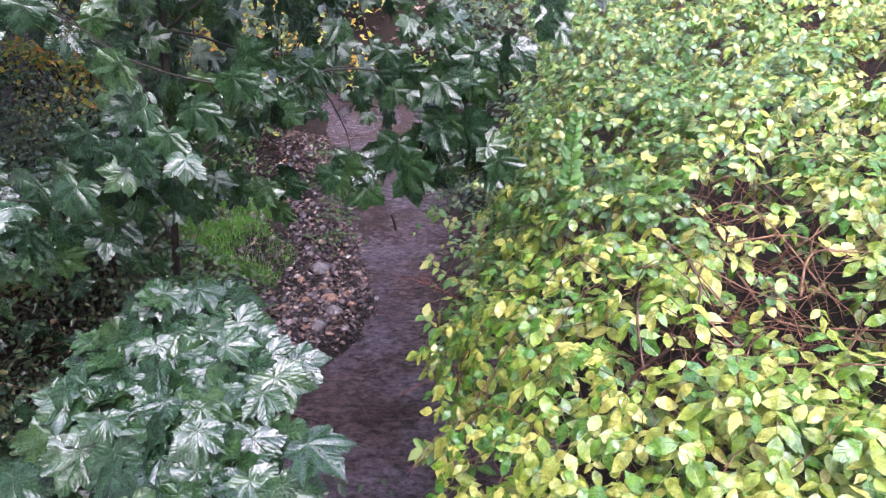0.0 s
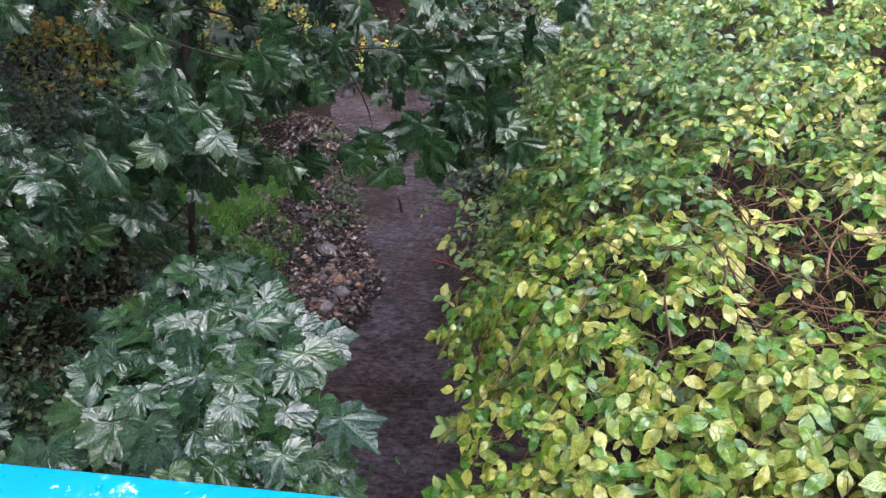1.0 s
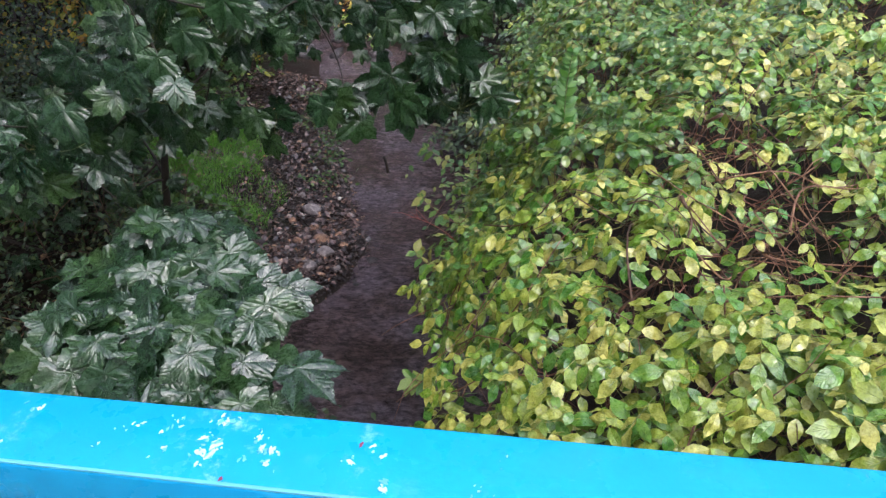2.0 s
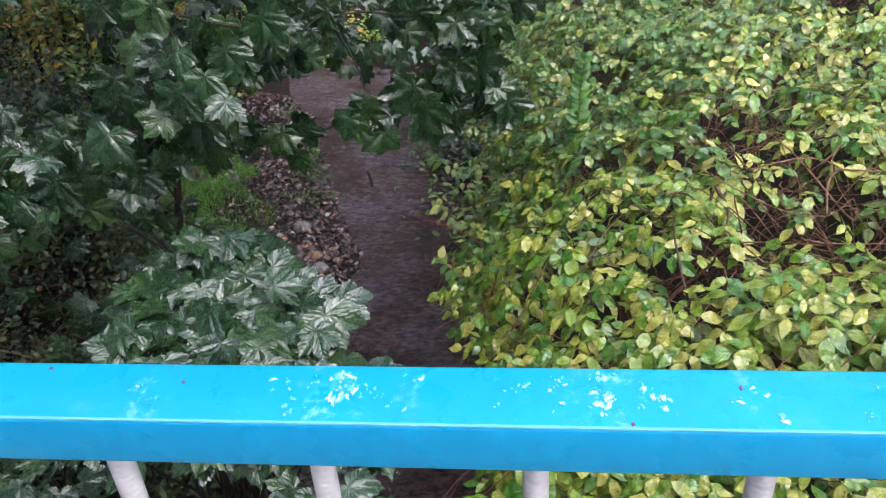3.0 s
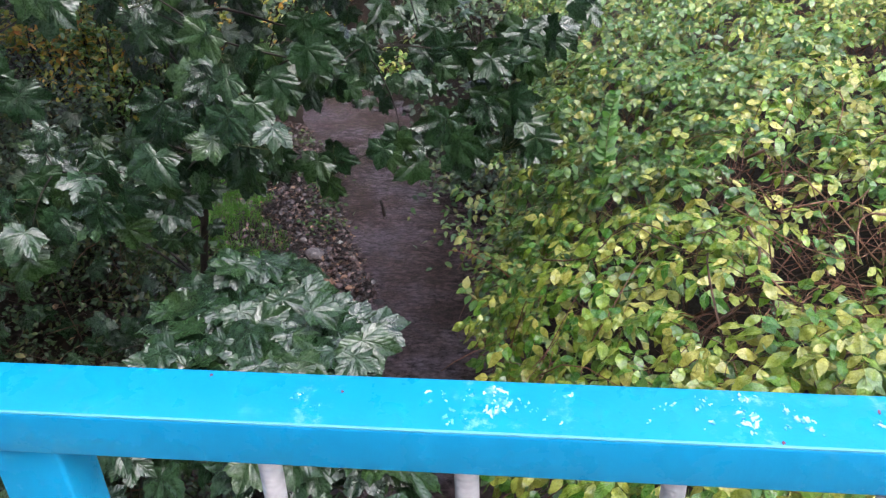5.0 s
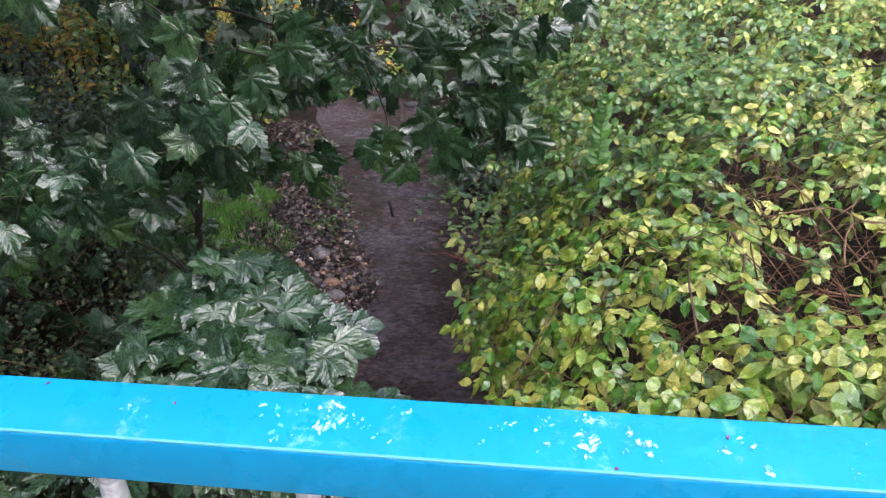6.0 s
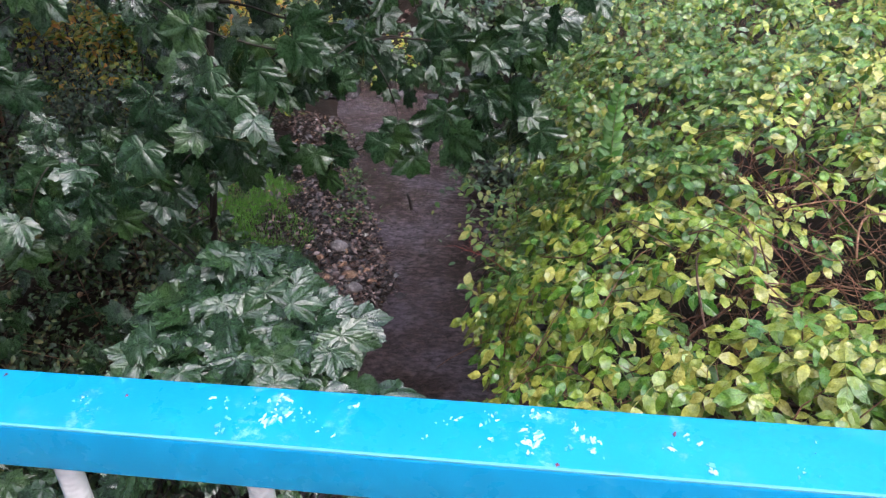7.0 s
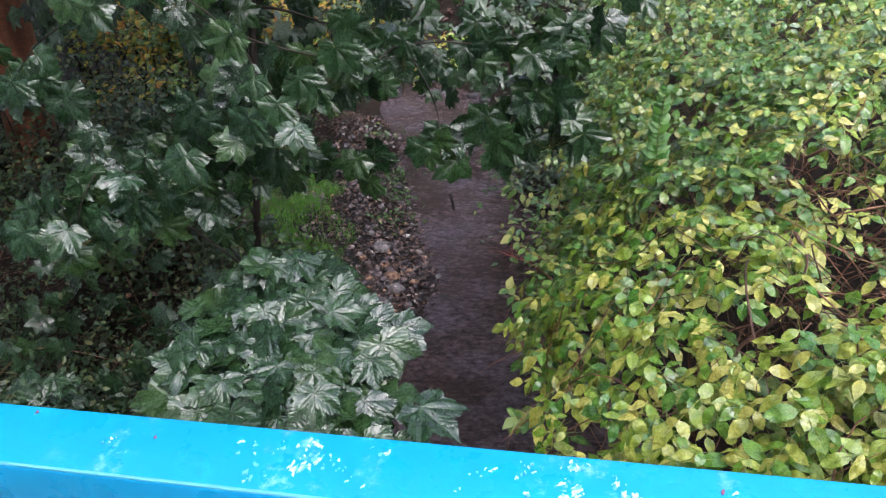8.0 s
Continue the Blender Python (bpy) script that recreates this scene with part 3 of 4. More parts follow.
shrub_spots = {i: [] for i in range(len(SHRUBS))}
rng = random.Random(21)
for _ in range(27000):
    y = 0.45 + 6.2 * rng.random() ** 1.25
    x = shrub_edge(y) + rng.uniform(0.0 if y < 1.5 else -0.05, 4.2)
    if x > 1.2 + 0.75 * y and rng.random() < 0.55:
        continue
    if rng.random() < 0.4 * min(1.0, max(y - 2.0, 0) / 3.0):
        continue
    if 1.2 < y < 1.9 and rng.random() < 0.20:
        continue
    near_hole = min(math.hypot(x - a, y - b) / r for a, b, r in HOLES)
    if near_hole < 1 and rng.random() < 0.78:
        continue
    if y < 0.62 + 0.25 * noise.noise(Vector((x * 2.0, 3.0, 0))) or x > 2.1 + 0.42 * y + 1.1 * noise.noise(Vector((y * 1.3, 7.0, 0))) + rng.gauss(0, 0.12):
        continue
    if noise.noise(Vector((x * 5.5, y * 5.5, 9.0))) < (-0.17 if y < 1.6 else -0.04) and rng.random() < (0.7 if y < 1.6 else 0.82):
        continue
    depth = min(rng.expovariate(1 / 0.10), 0.5)
    if near_hole < 1:
        depth = depth * 0.3 if rng.random() < 0.6 else rng.uniform(0.28, 0.48)
    elif depth > 0.07 and any(abs(x - a) < r and -r < y - b < r + 0.16 for a, b, r in HOLES):
        continue
    z = canopy_z(x, y) - depth
    e = 0.05
    slope = Vector((canopy_z(x - e, y) - canopy_z(x + e, y), canopy_z(x, y - e) - canopy_z(x, y + e), 2 * e)).normalized()
    normal = slope * 0.7 + Vector((0, -0.25, 0.8)) + Vector((rng.gauss(0, 0.33), rng.gauss(0, 0.33), 0))
    turn = rng.uniform(0, 2 * math.pi)
    tip = Vector((math.cos(turn) - 0.25, math.sin(turn) - 0.55, -0.65))
    score = [math.hypot(x - a, y - b) + rng.gauss(0, 0.30) for a, b, _ in SHRUBS]
    i = min(range(len(SHRUBS)), key=lambda k: score[k])
    shrub_spots[i].append((aim((x, y, z), normal, tip, rng.uniform(0.58, 1.08) * (0.80 if y > 2.6 else 0.82)), depth))

for i, (sx, sy, mat) in enumerate(SHRUBS):
    srng = random.Random(100 + i)
    foot = Vector((sx + 0.15, sy + 0.1, ground_z(sx + 0.15, sy + 0.1) - 0.05))
    colour = "yellowing" if mat is ELDER_YELLOW else "green"
    shrub = thing("shrub", foot, f"wet {colour} feather-leaved shrub with brown stems on the stream bank", "shrub", "bank shrubs")
    shrub.matrix_basis = Matrix.Translation(foot)
    spots = sorted(shrub_spots[i], key=lambda s: s[1])
    ends = [s[0].translation for s in spots]
    for _ in range(9):
        e = srng.choice(ends) if ends else foot + Vector((0, 0, 0.6))
        a = foot + Vector((srng.uniform(-0.12, 0.12), srng.uniform(-0.12, 0.12), 0))
        run = bend(a, e - Vector((0, 0, 0.10)), srng.uniform(0.004, 0.007), 0.0015, srng, sag=0.02, wave=0.07, steps=9)
        onto(part("stem", tubes("stem", [run]), STEM), shrub)
    twigs = []
    for s in spots[:: max(1, len(spots) // 150)]:
        e = s[0].translation
        a = e + Vector((srng.uniform(-0.22, 0.22), srng.uniform(-0.22, 0.22), srng.uniform(-0.28, -0.10)))
        twigs.append(bend(a, e, srng.uniform(0.0012, 0.0024), 0.0008, srng, sag=0.05, wave=0.09, steps=6))
    for n, run in enumerate(twigs[:110] if sy < 2.6 else []):
        onto(part("twig", tubes("twig", [run], 5), TWIG), shrub)
    rest = twigs[110:] if sy < 2.6 else twigs
    if rest:
        tagged(onto(part("twig_growth", tubes("twig_growth", rest, 4), TWIG), shrub), kind="stuff")
    near = [s[0] for s in spots[:260]] if sy < 3.5 else []
    leaves("leaf", NEAR_SHAPES, near, mat, shrub)
    rest = [s[0] for s in spots[len(near):]]
    if rest:
        onto(scatter("foliage", ELDER_SHAPES, rest, mat), shrub)

# bare tangle of old stems in the gaps of the thicket
tangle = thing("stem_tangle", (0.95, 1.5, ground_z(0.95, 1.5)), "tangle of bare reddish brown stems inside the shrubs", "branches")
rng = random.Random(5)
for k in range(210):
    cx, cy, r = HOLES[k % 9]
    a = Vector((cx + rng.gauss(0, 0.12), cy + rng.gauss(0.02, 0.13), canopy_z(cx, cy) - rng.uniform(0.02, 0.42)))
    way = Vector((rng.gauss(0.35, 0.55), rng.gauss(0.1, 0.45), rng.gauss(0.12, 0.30))).normalized()
    thick = 0.0058 if k % 24 == 0 else rng.choice((0.0012, 0.0016, 0.002, 0.0024, 0.0032))
    half = rng.uniform(0.07, 0.24) if k % 9 < 7 else rng.uniform(0.04, 0.10)
    if k % 9 >= 7:
        a.z -= 0.08
    run = bend(a - way * half, a + way * half, thick, thick * 0.45, rng, sag=rng.uniform(-0.25, 0.30), wave=0.24, steps=11)
    onto(part("bare_stem", tubes("bare_stem", [run], 5), (STEM, TWIG, TAN)[k % 3]), tangle)

# ---------------------------------------------------------------- maples
def spray(centre, spread, count, rng, size, lean=(0, -0.85, 0.45), flat=0.55, loose=0.30):
    """Poses of leaves that hang round a twig's end, and their stalks."""
    out, stalks = [], []
    c = Vector(centre)
    for _ in range(count):
        d = Vector((rng.gauss(0, 1), rng.gauss(0, 1), rng.gauss(0, flat)))
        d = d.normalized() * rng.uniform(0.25, 1.0) * spread
        p = c + d
        normal = Vector(lean) + Vector((rng.gauss(0, loose), rng.gauss(0, loose), rng.gauss(0, loose / 2))) + Vector((d.x, d.y, 0)) / spread * 0.3
        tip = Vector((d.x, d.y, 0)) / spread + Vector((rng.gauss(0, 0.3), -0.45 + rng.gauss(0, 0.3), -0.75))
        out.append(aim(p, normal, tip, size / LEAF * rng.uniform(0.7, 1.2)))
        stalks.append(bend(c - Vector((0, 0, 0.07)), p - Vector((0, 0, 0.002)), 0.0011, 0.0007, rng, sag=-0.06, wave=0.06, steps=5))
    return out, stalks


HANGING = [(-0.05, 1.90, 0.54), (0.07, 1.98, 0.59), (0.22, 2.06, 0.79), (0.06, 2.00, 0.77), (-0.15, 2.00, 0.76), (-0.32, 1.90, 0.79), (-0.22, 1.85, 0.53), (0.08, 2.10, 0.46),
           (-0.39, 1.70, 0.78), (-0.43, 1.80, 0.47), (-0.45, 1.34, 0.77), (-0.56, 1.42, 0.87), (-0.69, 1.40, 0.74), (-0.45, 1.60, 0.85), (-0.82, 1.50, 1.07), (-0.99, 1.50, 1.10),
           (-1.06, 1.40, 0.61), (-0.88, 1.40, 0.61), (-1.10, 1.30, 0.50), (-0.96, 1.42, 0.52), (-0.81, 1.50, 0.52), (-0.74, 1.65, 0.55), (-0.70, 1.85, 0.44), (-1.26, 1.45, 0.86)]


def open_stretch(c, left=-1.85, spread=0.45):
    """True where a spray would hang in the open gap over stream and gravel bar."""
    f = (1.41 - WATER) / max(1.41 - c.z, 0.05)
    gx, gy = 0.25 + (c.x - 0.25) * f, -0.38 + (c.y + 0.38) * f
    return 2.3 < gy < 7.4 and left - (gy - 3.3) * spread - (0.5 if 3.4 < gy < 4.9 and left < -1.6 else 0.0) < gx < 0.3 - 0.22 * max(gy - 3, 0)


def before_trunk(c):
    """True where a spray would hang in the gap that shows the big trunk from the bridge."""
    way = (c.x - 0.31) / (c.y + 0.32)
    drop = (c.z - 1.41) / math.hypot(c.x - 0.31, c.y + 0.32)
    return (way < -0.80 and c.y < 3.3 and -0.34 < drop < -0.08) or (-0.80 < way < -0.55 and c.y < 5.5 and -0.32 < drop < -0.17)


def big_maple():
    rng = random.Random(42)
    foot = Vector((-3.0, 3.3, ground_z(-3.0, 3.3) - 0.1))
    tree = thing("maple_tree", foot, "large maple with dark glossy wet leaves and red-brown trunk", "tree", "maples")
    tree.matrix_basis = Matrix.Translation(foot)
    run = []
    for i in range(14):
        f = i / 13
        run.append((foot + Vector((0.55 * f + 0.05 * math.sin(5 * f), -0.1 * f, 5.0 * f)), 0.135 - 0.06 * f + 0.05 * max(0, 0.12 - f)))
    onto(part("trunk", tubes("trunk", [run], 14), BARK_RED, None, "smooth red-brown trunk"), tree)
    places, stalks, limbs = [], [], []
    hubs = [Vector((-1.9, 2.9, 1.20)), Vector((-1.2, 2.7, 1.10)), Vector((-0.5, 2.7, 1.08))]
    limbs.append(bend(run[7][0], hubs[0], 0.045, 0.028, rng, 0.05, 0.04))
    limbs.append(bend(hubs[0], hubs[1], 0.028, 0.018, rng, 0.03, 0.04))
    limbs.append(bend(hubs[1], hubs[2], 0.018, 0.010, rng, 0.03, 0.04))
    grown = list(hubs)
    for c in sorted((Vector(p) for p in HANGING), key=lambda p: min((h - p).length for h in hubs)):
        hub = min(grown, key=lambda h: (h - c).length + (0.25 if h.z < c.z else 0.0))
        grown.append(c)
        limbs.append(bend(hub, c, 0.0032, 0.0016, rng, 0.04, 0.10, 9))
        if c.x > -0.1 and c.y > 1.65:
            got, st = spray(c, 0.13, 9, rng, 0.098, lean=(0, -0.90, 0.22 if c.z > 0.7 else 0.34), loose=0.42)
        elif c.x > -0.5 and c.y > 1.65:
            got, st = spray(c, 0.09, 7, rng, 0.075, lean=(0, -0.95, 0.18), loose=0.42)
        else:
            got, st = spray(c, 0.15, 11, rng, 0.082, lean=(0, -0.92, 0.30), loose=0.42)
        places += got
        stalks += st
    for limb in limbs[:3]:
        onto(part("limb", tubes("limb", [limb], 9), BARK_DARK), tree)
    for limb in limbs[3:]:
        onto(part("branch", tubes("branch", [limb], 6), BARK_DARK), tree)
    tagged(onto(part("stalk_growth", tubes("stalk_growth", stalks, 4), STALK), tree), kind="stuff")
    leaves("leaf", MAPLE_SHAPES, places[:290], MAPLE, tree)
    # the crown above and further back, out of view, dense enough to darken the leaves below
    rest = []
    for _ in range(1750):
        c = Vector((rng.uniform(-5.5, 0.5), rng.uniform(1.4, 6.5), rng.uniform(1.3, 4.5)))
        if c.y > 2.9 and c.x > -1.9 - 0.2 * (c.y - 3.0):
            continue
        if c.x > -0.3 and c.z < 1.5:
            continue
        if c.y < 2.4 and c.z < 1.1:
            continue
        got, _ = spray(c, 0.26, 8, rng, 0.08)
        rest += got
    # extra boughs out of view, added only to shade it from above
    for _ in range(420):
        c = Vector((rng.uniform(-3.4, 0.1), rng.uniform(1.5, 3.4), rng.uniform(1.9, 3.3)))
        rest += spray(c, 0.28, 8, rng, 0.085)[0]
    for _ in range(330):
        c = Vector((rng.uniform(-4.2, 0.5), rng.uniform(1.75, 5.6), rng.uniform(-0.7, 1.25)))
        if open_stretch(c) or before_trunk(c) or c.z < ground_z(c.x, c.y) + 0.15 or (c.x > -0.35 and (c.y < 2.05 or c.z < 0.45)) or (c.x > 0.12 and c.z < 0.78):
            continue
        got, _ = spray(c, 0.22, 9, rng, 0.078, lean=(0, -0.88, 0.40))
        rest += got
    onto(scatter("crown", MAPLE_SIMPLE, places[290:] + rest, MAPLE), tree)


big_maple()


def low_maple():
    foot = Vector((-0.75, 1.45, ground_z(-0.75, 1.45) - 0.05))
    tree = thing("maple_sapling", foot, "young maple with a dome of glossy wet leaves beside the stream", "tree", "maples")
    tree.matrix_basis = Matrix.Translation(foot)
    places, stalks = [], []
    rng = random.Random(79)
    for k in range(54):
        y = 0.68 + 0.82 * rng.random() ** 1.1
        c = Vector((rng.uniform(-0.65, float(np.interp(y, [0.8, 0.95, 1.2, 1.5], [-0.03, -0.15, -0.42, -0.62]))), y, 0.30))
        r2 = ((c.x + 0.40) / 0.42) ** 2 + ((c.y - 1.1) / 0.5) ** 2
        c.z = 0.34 - 0.14 * r2
        onto(part("branch", tubes("branch", [bend(foot, c - Vector((0, 0, 0.05)), 0.005, 0.002, rng, 0.05, 0.05, 8)]), BARK_DARK), tree)
        got, st = spray(c, 0.14, 9, rng, 0.088, lean=(0.0, -0.42, 0.9), flat=0.25)
        places += got
        stalks += st
    tagged(onto(part("stalk_growth", tubes("stalk_growth", stalks, 4), STALK), tree), kind="stuff")
    leaves("leaf", MAPLE_SHAPES, places[:290], MAPLE, tree)
    onto(scatter("foliage", MAPLE_SHAPES, places[290:], MAPLE), tree)


low_maple()


def shaded_maple():
    """A low seedling whose leaves lie in the shade beside the sapling."""
    rng = random.Random(91)
    foot = Vector((-1.35, 1.35, ground_z(-1.35, 1.35) - 0.05))
    tree = thing("maple_seedling", foot, "low maple seedling with dark leaves in the shade of the bridge", "tree", "maples")
    tree.matrix_basis = Matrix.Translation(foot)
    places, stalks = [], []
    for k in range(24):
        c = Vector((rng.uniform(-1.95, -0.85), rng.uniform(0.95, 1.85), 0))
        c.z = max(ground_z(c.x, c.y) + 0.12, -0.52 + 0.12 * (c.y - 0.95) + rng.uniform(-0.14, 0.08))
        onto(part("branch", tubes("branch", [bend(foot, c - Vector((0, 0, 0.05)), 0.005, 0.002, rng, 0.05, 0.05, 8)]), BARK_DARK), tree)
        got, st = spray(c, 0.15, 8, rng, 0.085, lean=(0.1, -0.35, 0.9), flat=0.3)
        places += got
        stalks += st
    tagged(onto(part("stalk_growth", tubes("stalk_growth", stalks, 4), STALK), tree), kind="stuff")
    leaves("leaf", MAPLE_SHAPES, places, MAPLE, tree)


shaded_maple()


def slender_maple():
    rng = random.Random(78)
    foot = Vector((-1.34, 2.2, ground_z(-1.34, 2.2) - 0.05))
    tree = thing("maple_sapling", foot, "slender dark-stemmed maple sapling on the bank", "tree", "maples")
    tree.matrix_basis = Matrix.Translation(foot)
    stem = bend(foot, (-0.56, 2.16, 2.6), 0.017, 0.009, rng, 0.0, 0.018, 16)
    onto(part("trunk", tubes("trunk", [stem], 9), BARK_DARK), tree)
    for a, b in (((-1.12, 2.2, 0.22), (-0.83, 2.42, 0.36)), ((-1.16, 2.2, 0.04), (-0.80, 2.48, 0.20)), ((-1.02, 2.2, 0.62), (-1.42, 2.3, 0.95)), ((-1.10, 2.2, 0.30), (-1.50, 2.4, 0.42))):
        onto(part("branch", tubes("branch", [bend(a, b, 0.0055, 0.002, rng, 0.06, 0.05, 9)]), BARK_DARK, None, "bare thin branch"), tree)
    places, stalks = [], []
    for k in range(40):
        a = stem[rng.randrange(3, 14)][0]
        c = a + Vector((rng.uniform(-0.75, 0.45), rng.uniform(-0.2, 0.7), rng.uniform(-0.2, 0.25)))
        if open_stretch(c) or before_trunk(c):
            continue
        onto(part("branch", tubes("branch", [bend(a, c, 0.006, 0.002, rng, 0.05, 0.05, 6)]), BARK_DARK), tree)
        got, st = spray(c, 0.19, 10, rng, 0.075, lean=(0, -0.92, 0.30), loose=0.42)
        places += got
        stalks += st
    for k in (4, 5, 6, 8, 9):
        a = stem[k][0]
        c = a + Vector((rng.uniform(-0.10, 0.06), -0.12, rng.uniform(-0.04, 0.04)))
        onto(part("branch", tubes("branch", [bend(a, c, 0.004, 0.002, rng, 0.05, 0.05, 5)]), BARK_DARK), tree)
        got, st = spray(c, 0.13, 6, rng, 0.07, lean=(0, -0.92, 0.30), loose=0.42)
        places = got + places
        stalks += st
    tagged(onto(part("stalk_growth", tubes("stalk_growth", stalks, 4), STALK), tree), kind="stuff")
    leaves("leaf", MAPLE_SHAPES, places[:300], MAPLE, tree)


slender_maple()

# ---------------------------------------------------------------- undergrowth and distance
def bush(name, centre, size, count, mat, label, seed, leaf=0.06, twig=BARK_DARK):
    """A rounded, gappy bush of small leaves on thin stems."""
    rng = random.Random(seed)
    foot = Vector((centre[0], centre[1], ground_z(centre[0], centre[1]) - 0.05))
    ob = thing(name, foot, label, "bush")
    ob.matrix_basis = Matrix.Translation(foot)
    clumps = []
    for _ in range(max(6, count // 45)):
        d = Vector((rng.gauss(0, 0.5), rng.gauss(0, 0.5), rng.uniform(0.1, 1.0)))
        clumps.append(foot + Vector((d.x * size[0], d.y * size[1], d.z * size[2])))
    stems = [bend(foot, c, 0.012, 0.003, rng, 0.05, 0.06, 7) for c in clumps if not (centre[1] < 4 and centre[0] < -0.8 and open_stretch(c, -1.58, 0.70))]
    for run in stems:
        onto(part("stem", tubes("stem", [run], 5), twig), ob)
    places = []
    for _ in range(count):
        c = rng.choice(clumps)
        p = c + Vector((rng.gauss(0, 0.14), rng.gauss(0, 0.14), rng.gauss(0, 0.10)))
        if centre[1] < 4 and centre[0] < -0.8 and open_stretch(p, -1.58, 0.70):
            continue
        n = Vector((rng.gauss(0, 0.45), rng.gauss(-0.3, 0.4), 1))
        places.append(aim(p, n, (rng.uniform(-1, 1), rng.uniform(-1, 0.6), -0.3), leaf * rng.uniform(0.6, 1.3)))
    onto(scatter("foliage", SMALL_SHAPES, places, mat), ob)


def dead_twigs():
    """Fine dry twigs tangled through the shaded bank."""
    rng = random.Random(55)
    spot = (-1.7, 2.1, ground_z(-1.7, 2.1))
    heap = thing("dead_twigs", spot, "fine dry brown twigs tangled through the shaded undergrowth", "branches")
    heap.matrix_basis = Matrix.Translation(spot)
    runs = []
    for _ in range(420):
        x, y = rng.uniform(-2.9, -0.85), rng.uniform(1.25, 3.2)
        if x > -1.35 and y > 2.0:
            continue
        z = ground_z(x, y) + rng.uniform(0.05, 0.55)
        way = Vector((rng.gauss(0, 0.6), rng.gauss(0, 0.6), rng.gauss(0.3, 0.4))).normalized() * rng.uniform(0.08, 0.28)
        p = Vector((x, y, z))
        thick = rng.choice((0.0012, 0.0016, 0.0022, 0.0035))
        runs.append(bend(p - way, p + way, thick, thick * 0.5, rng, rng.uniform(-0.2, 0.2), 0.12, 6))
    for run in runs[:120]:
        onto(part("twig", tubes("twig", [run], 5), TAN), heap)
    tagged(onto(part("twig_growth", tubes("twig_growth", runs[120:], 4), STEM), heap), kind="stuff")


dead_twigs()

rng = random.Random(9)
for k in range(9):
    bush("bush", (-1.9 - 0.5 * (k % 4) - 0.12 * k + rng.uniform(-0.2, 0.2), 1.5 + 0.62 * k * 0.6 + rng.uniform(-0.2, 0.2)), (0.5, 0.5, 0.75), 700, UNDER, "dark green straggling bush on the shaded bank", 200 + k, 0.036)
for x, y in ((-1.35, 1.55), (-1.65, 2.1), (-1.25, 2.6), (-1.95, 1.5), (-1.5, 2.9), (-1.0, 1.9), (-2.2, 2.35), (-2.5, 2.9), (-2.0, 2.8), (-2.65, 2.25), (-1.75, 1.75), (-2.3, 1.75), (-2.9, 3.2), (-2.3, 3.35), (-2.5, 3.8), (-2.05, 3.05), (-2.75, 3.5)):
    bush("bush", (x, y), (0.35, 0.35, 0.6), 1500, UNDER, "low dark undergrowth with small glossy leaves", int(250 - 40 * x + 7 * y), 0.032)
for k in range(7):
    bush("bush", (-2.6 - 0.7 * (k % 3), 5.4 + 0.6 * k), (0.7, 0.7, 1.5), 900, FAR_GOLD if k % 2 else UNDER, "autumn bush with gold and green leaves", 300 + k, 0.07)
for k, (x, y) in enumerate(((-2.75, 4.75), (-3.2, 5.3), (-3.7, 5.0), (-2.5, 5.9))):
    bush("bush", (x, y), (0.35, 0.35, 0.8), 800, ELDER_GREEN, "yellow-green bush behind the maples", 340 + k, 0.05)
for k, (x, y) in enumerate(((-3.0, 5.6), (-3.6, 6.0), (-2.7, 6.4), (-3.3, 5.0))):
    bush("bush", (x, y), (0.4, 0.4, 0.9), 700, FAR_GOLD, "gold and rust brown autumn bush behind the maples", 350 + k, 0.06)
for k in range(10):
    bush("bush", (-3.0 + 0.75 * k, 8.6 + rng.uniform(-0.3, 1.6)), (0.8, 0.7, 1.6), 800, (UNDER, ELDER_GREEN, FAR_GOLD)[k % 3], "leafy bush further up the stream", 400 + k, 0.08)

for k, (x, y) in enumerate(((-0.2, 6.6), (0.5, 6.0), (-0.6, 7.6), (0.3, 7.4), (-2.9, 7.0), (-3.2, 8.2), (-1.9, 8.9), (-0.4, 8.6))):
    bush("bush", (x, y), (0.5, 0.5, 0.9), 800, (UNDER, ELDER_GREEN)[k % 2], "leafy bush leaning over the stream bank", 600 + k, 0.06)

for k, (x, y) in enumerate(((-1.75, 7.75), (-1.25, 7.7))):
    bush("bush", (x, y), (0.3, 0.25, 0.3), 380, ELDER_YELLOW, "low yellow-green fern-like growth behind the rocks", 770 + k, 0.06, STEM)
for k, (x, y) in enumerate(((-0.25, 5.15), (-0.45, 5.7), (-0.05, 4.75), (0.05, 5.6))):
    bush("bush", (x, y), (0.25, 0.3, 0.35), 420, UNDER, "dark leafy growth under the overhanging bank", 750 + k, 0.05)
for k, (x, y) in enumerate(((0.20, 3.3), (0.02, 3.85), (-0.05, 4.45))):
    bush("bush", (x, y), (0.26, 0.3, 0.32), 330, ELDER_GREEN, "small yellow-green bush hanging over the water", 700 + k, 0.05, STEM)


def red_sprig():
    rng = random.Random(64)
    foot = Vector((0.12, 1.76, 0.10))
    sprig = thing("red_sprig", foot, "thin bare red twig sticking out of the shrubs", "twig")
    sprig.matrix_basis = Matrix.Translation(foot)
    tip = Vector((-0.045, 1.75, 0.20))
    stem = bend(foot, tip, 0.0014, 0.0008, rng, 0.08, 0.04, 7)
    onto(part("stem", tubes("stem", [stem], 5), RED), sprig)
    for _ in range(7):
        a = stem[rng.randrange(3, 7)][0]
        b = a + Vector((rng.uniform(-0.05, 0.01), rng.uniform(-0.02, 0.02), rng.uniform(-0.02, 0.05)))
        onto(part("twig", tubes("twig", [bend(a, b, 0.0008, 0.0005, rng, 0.1, 0.08, 4)], 4), RED), sprig)


red_sprig()


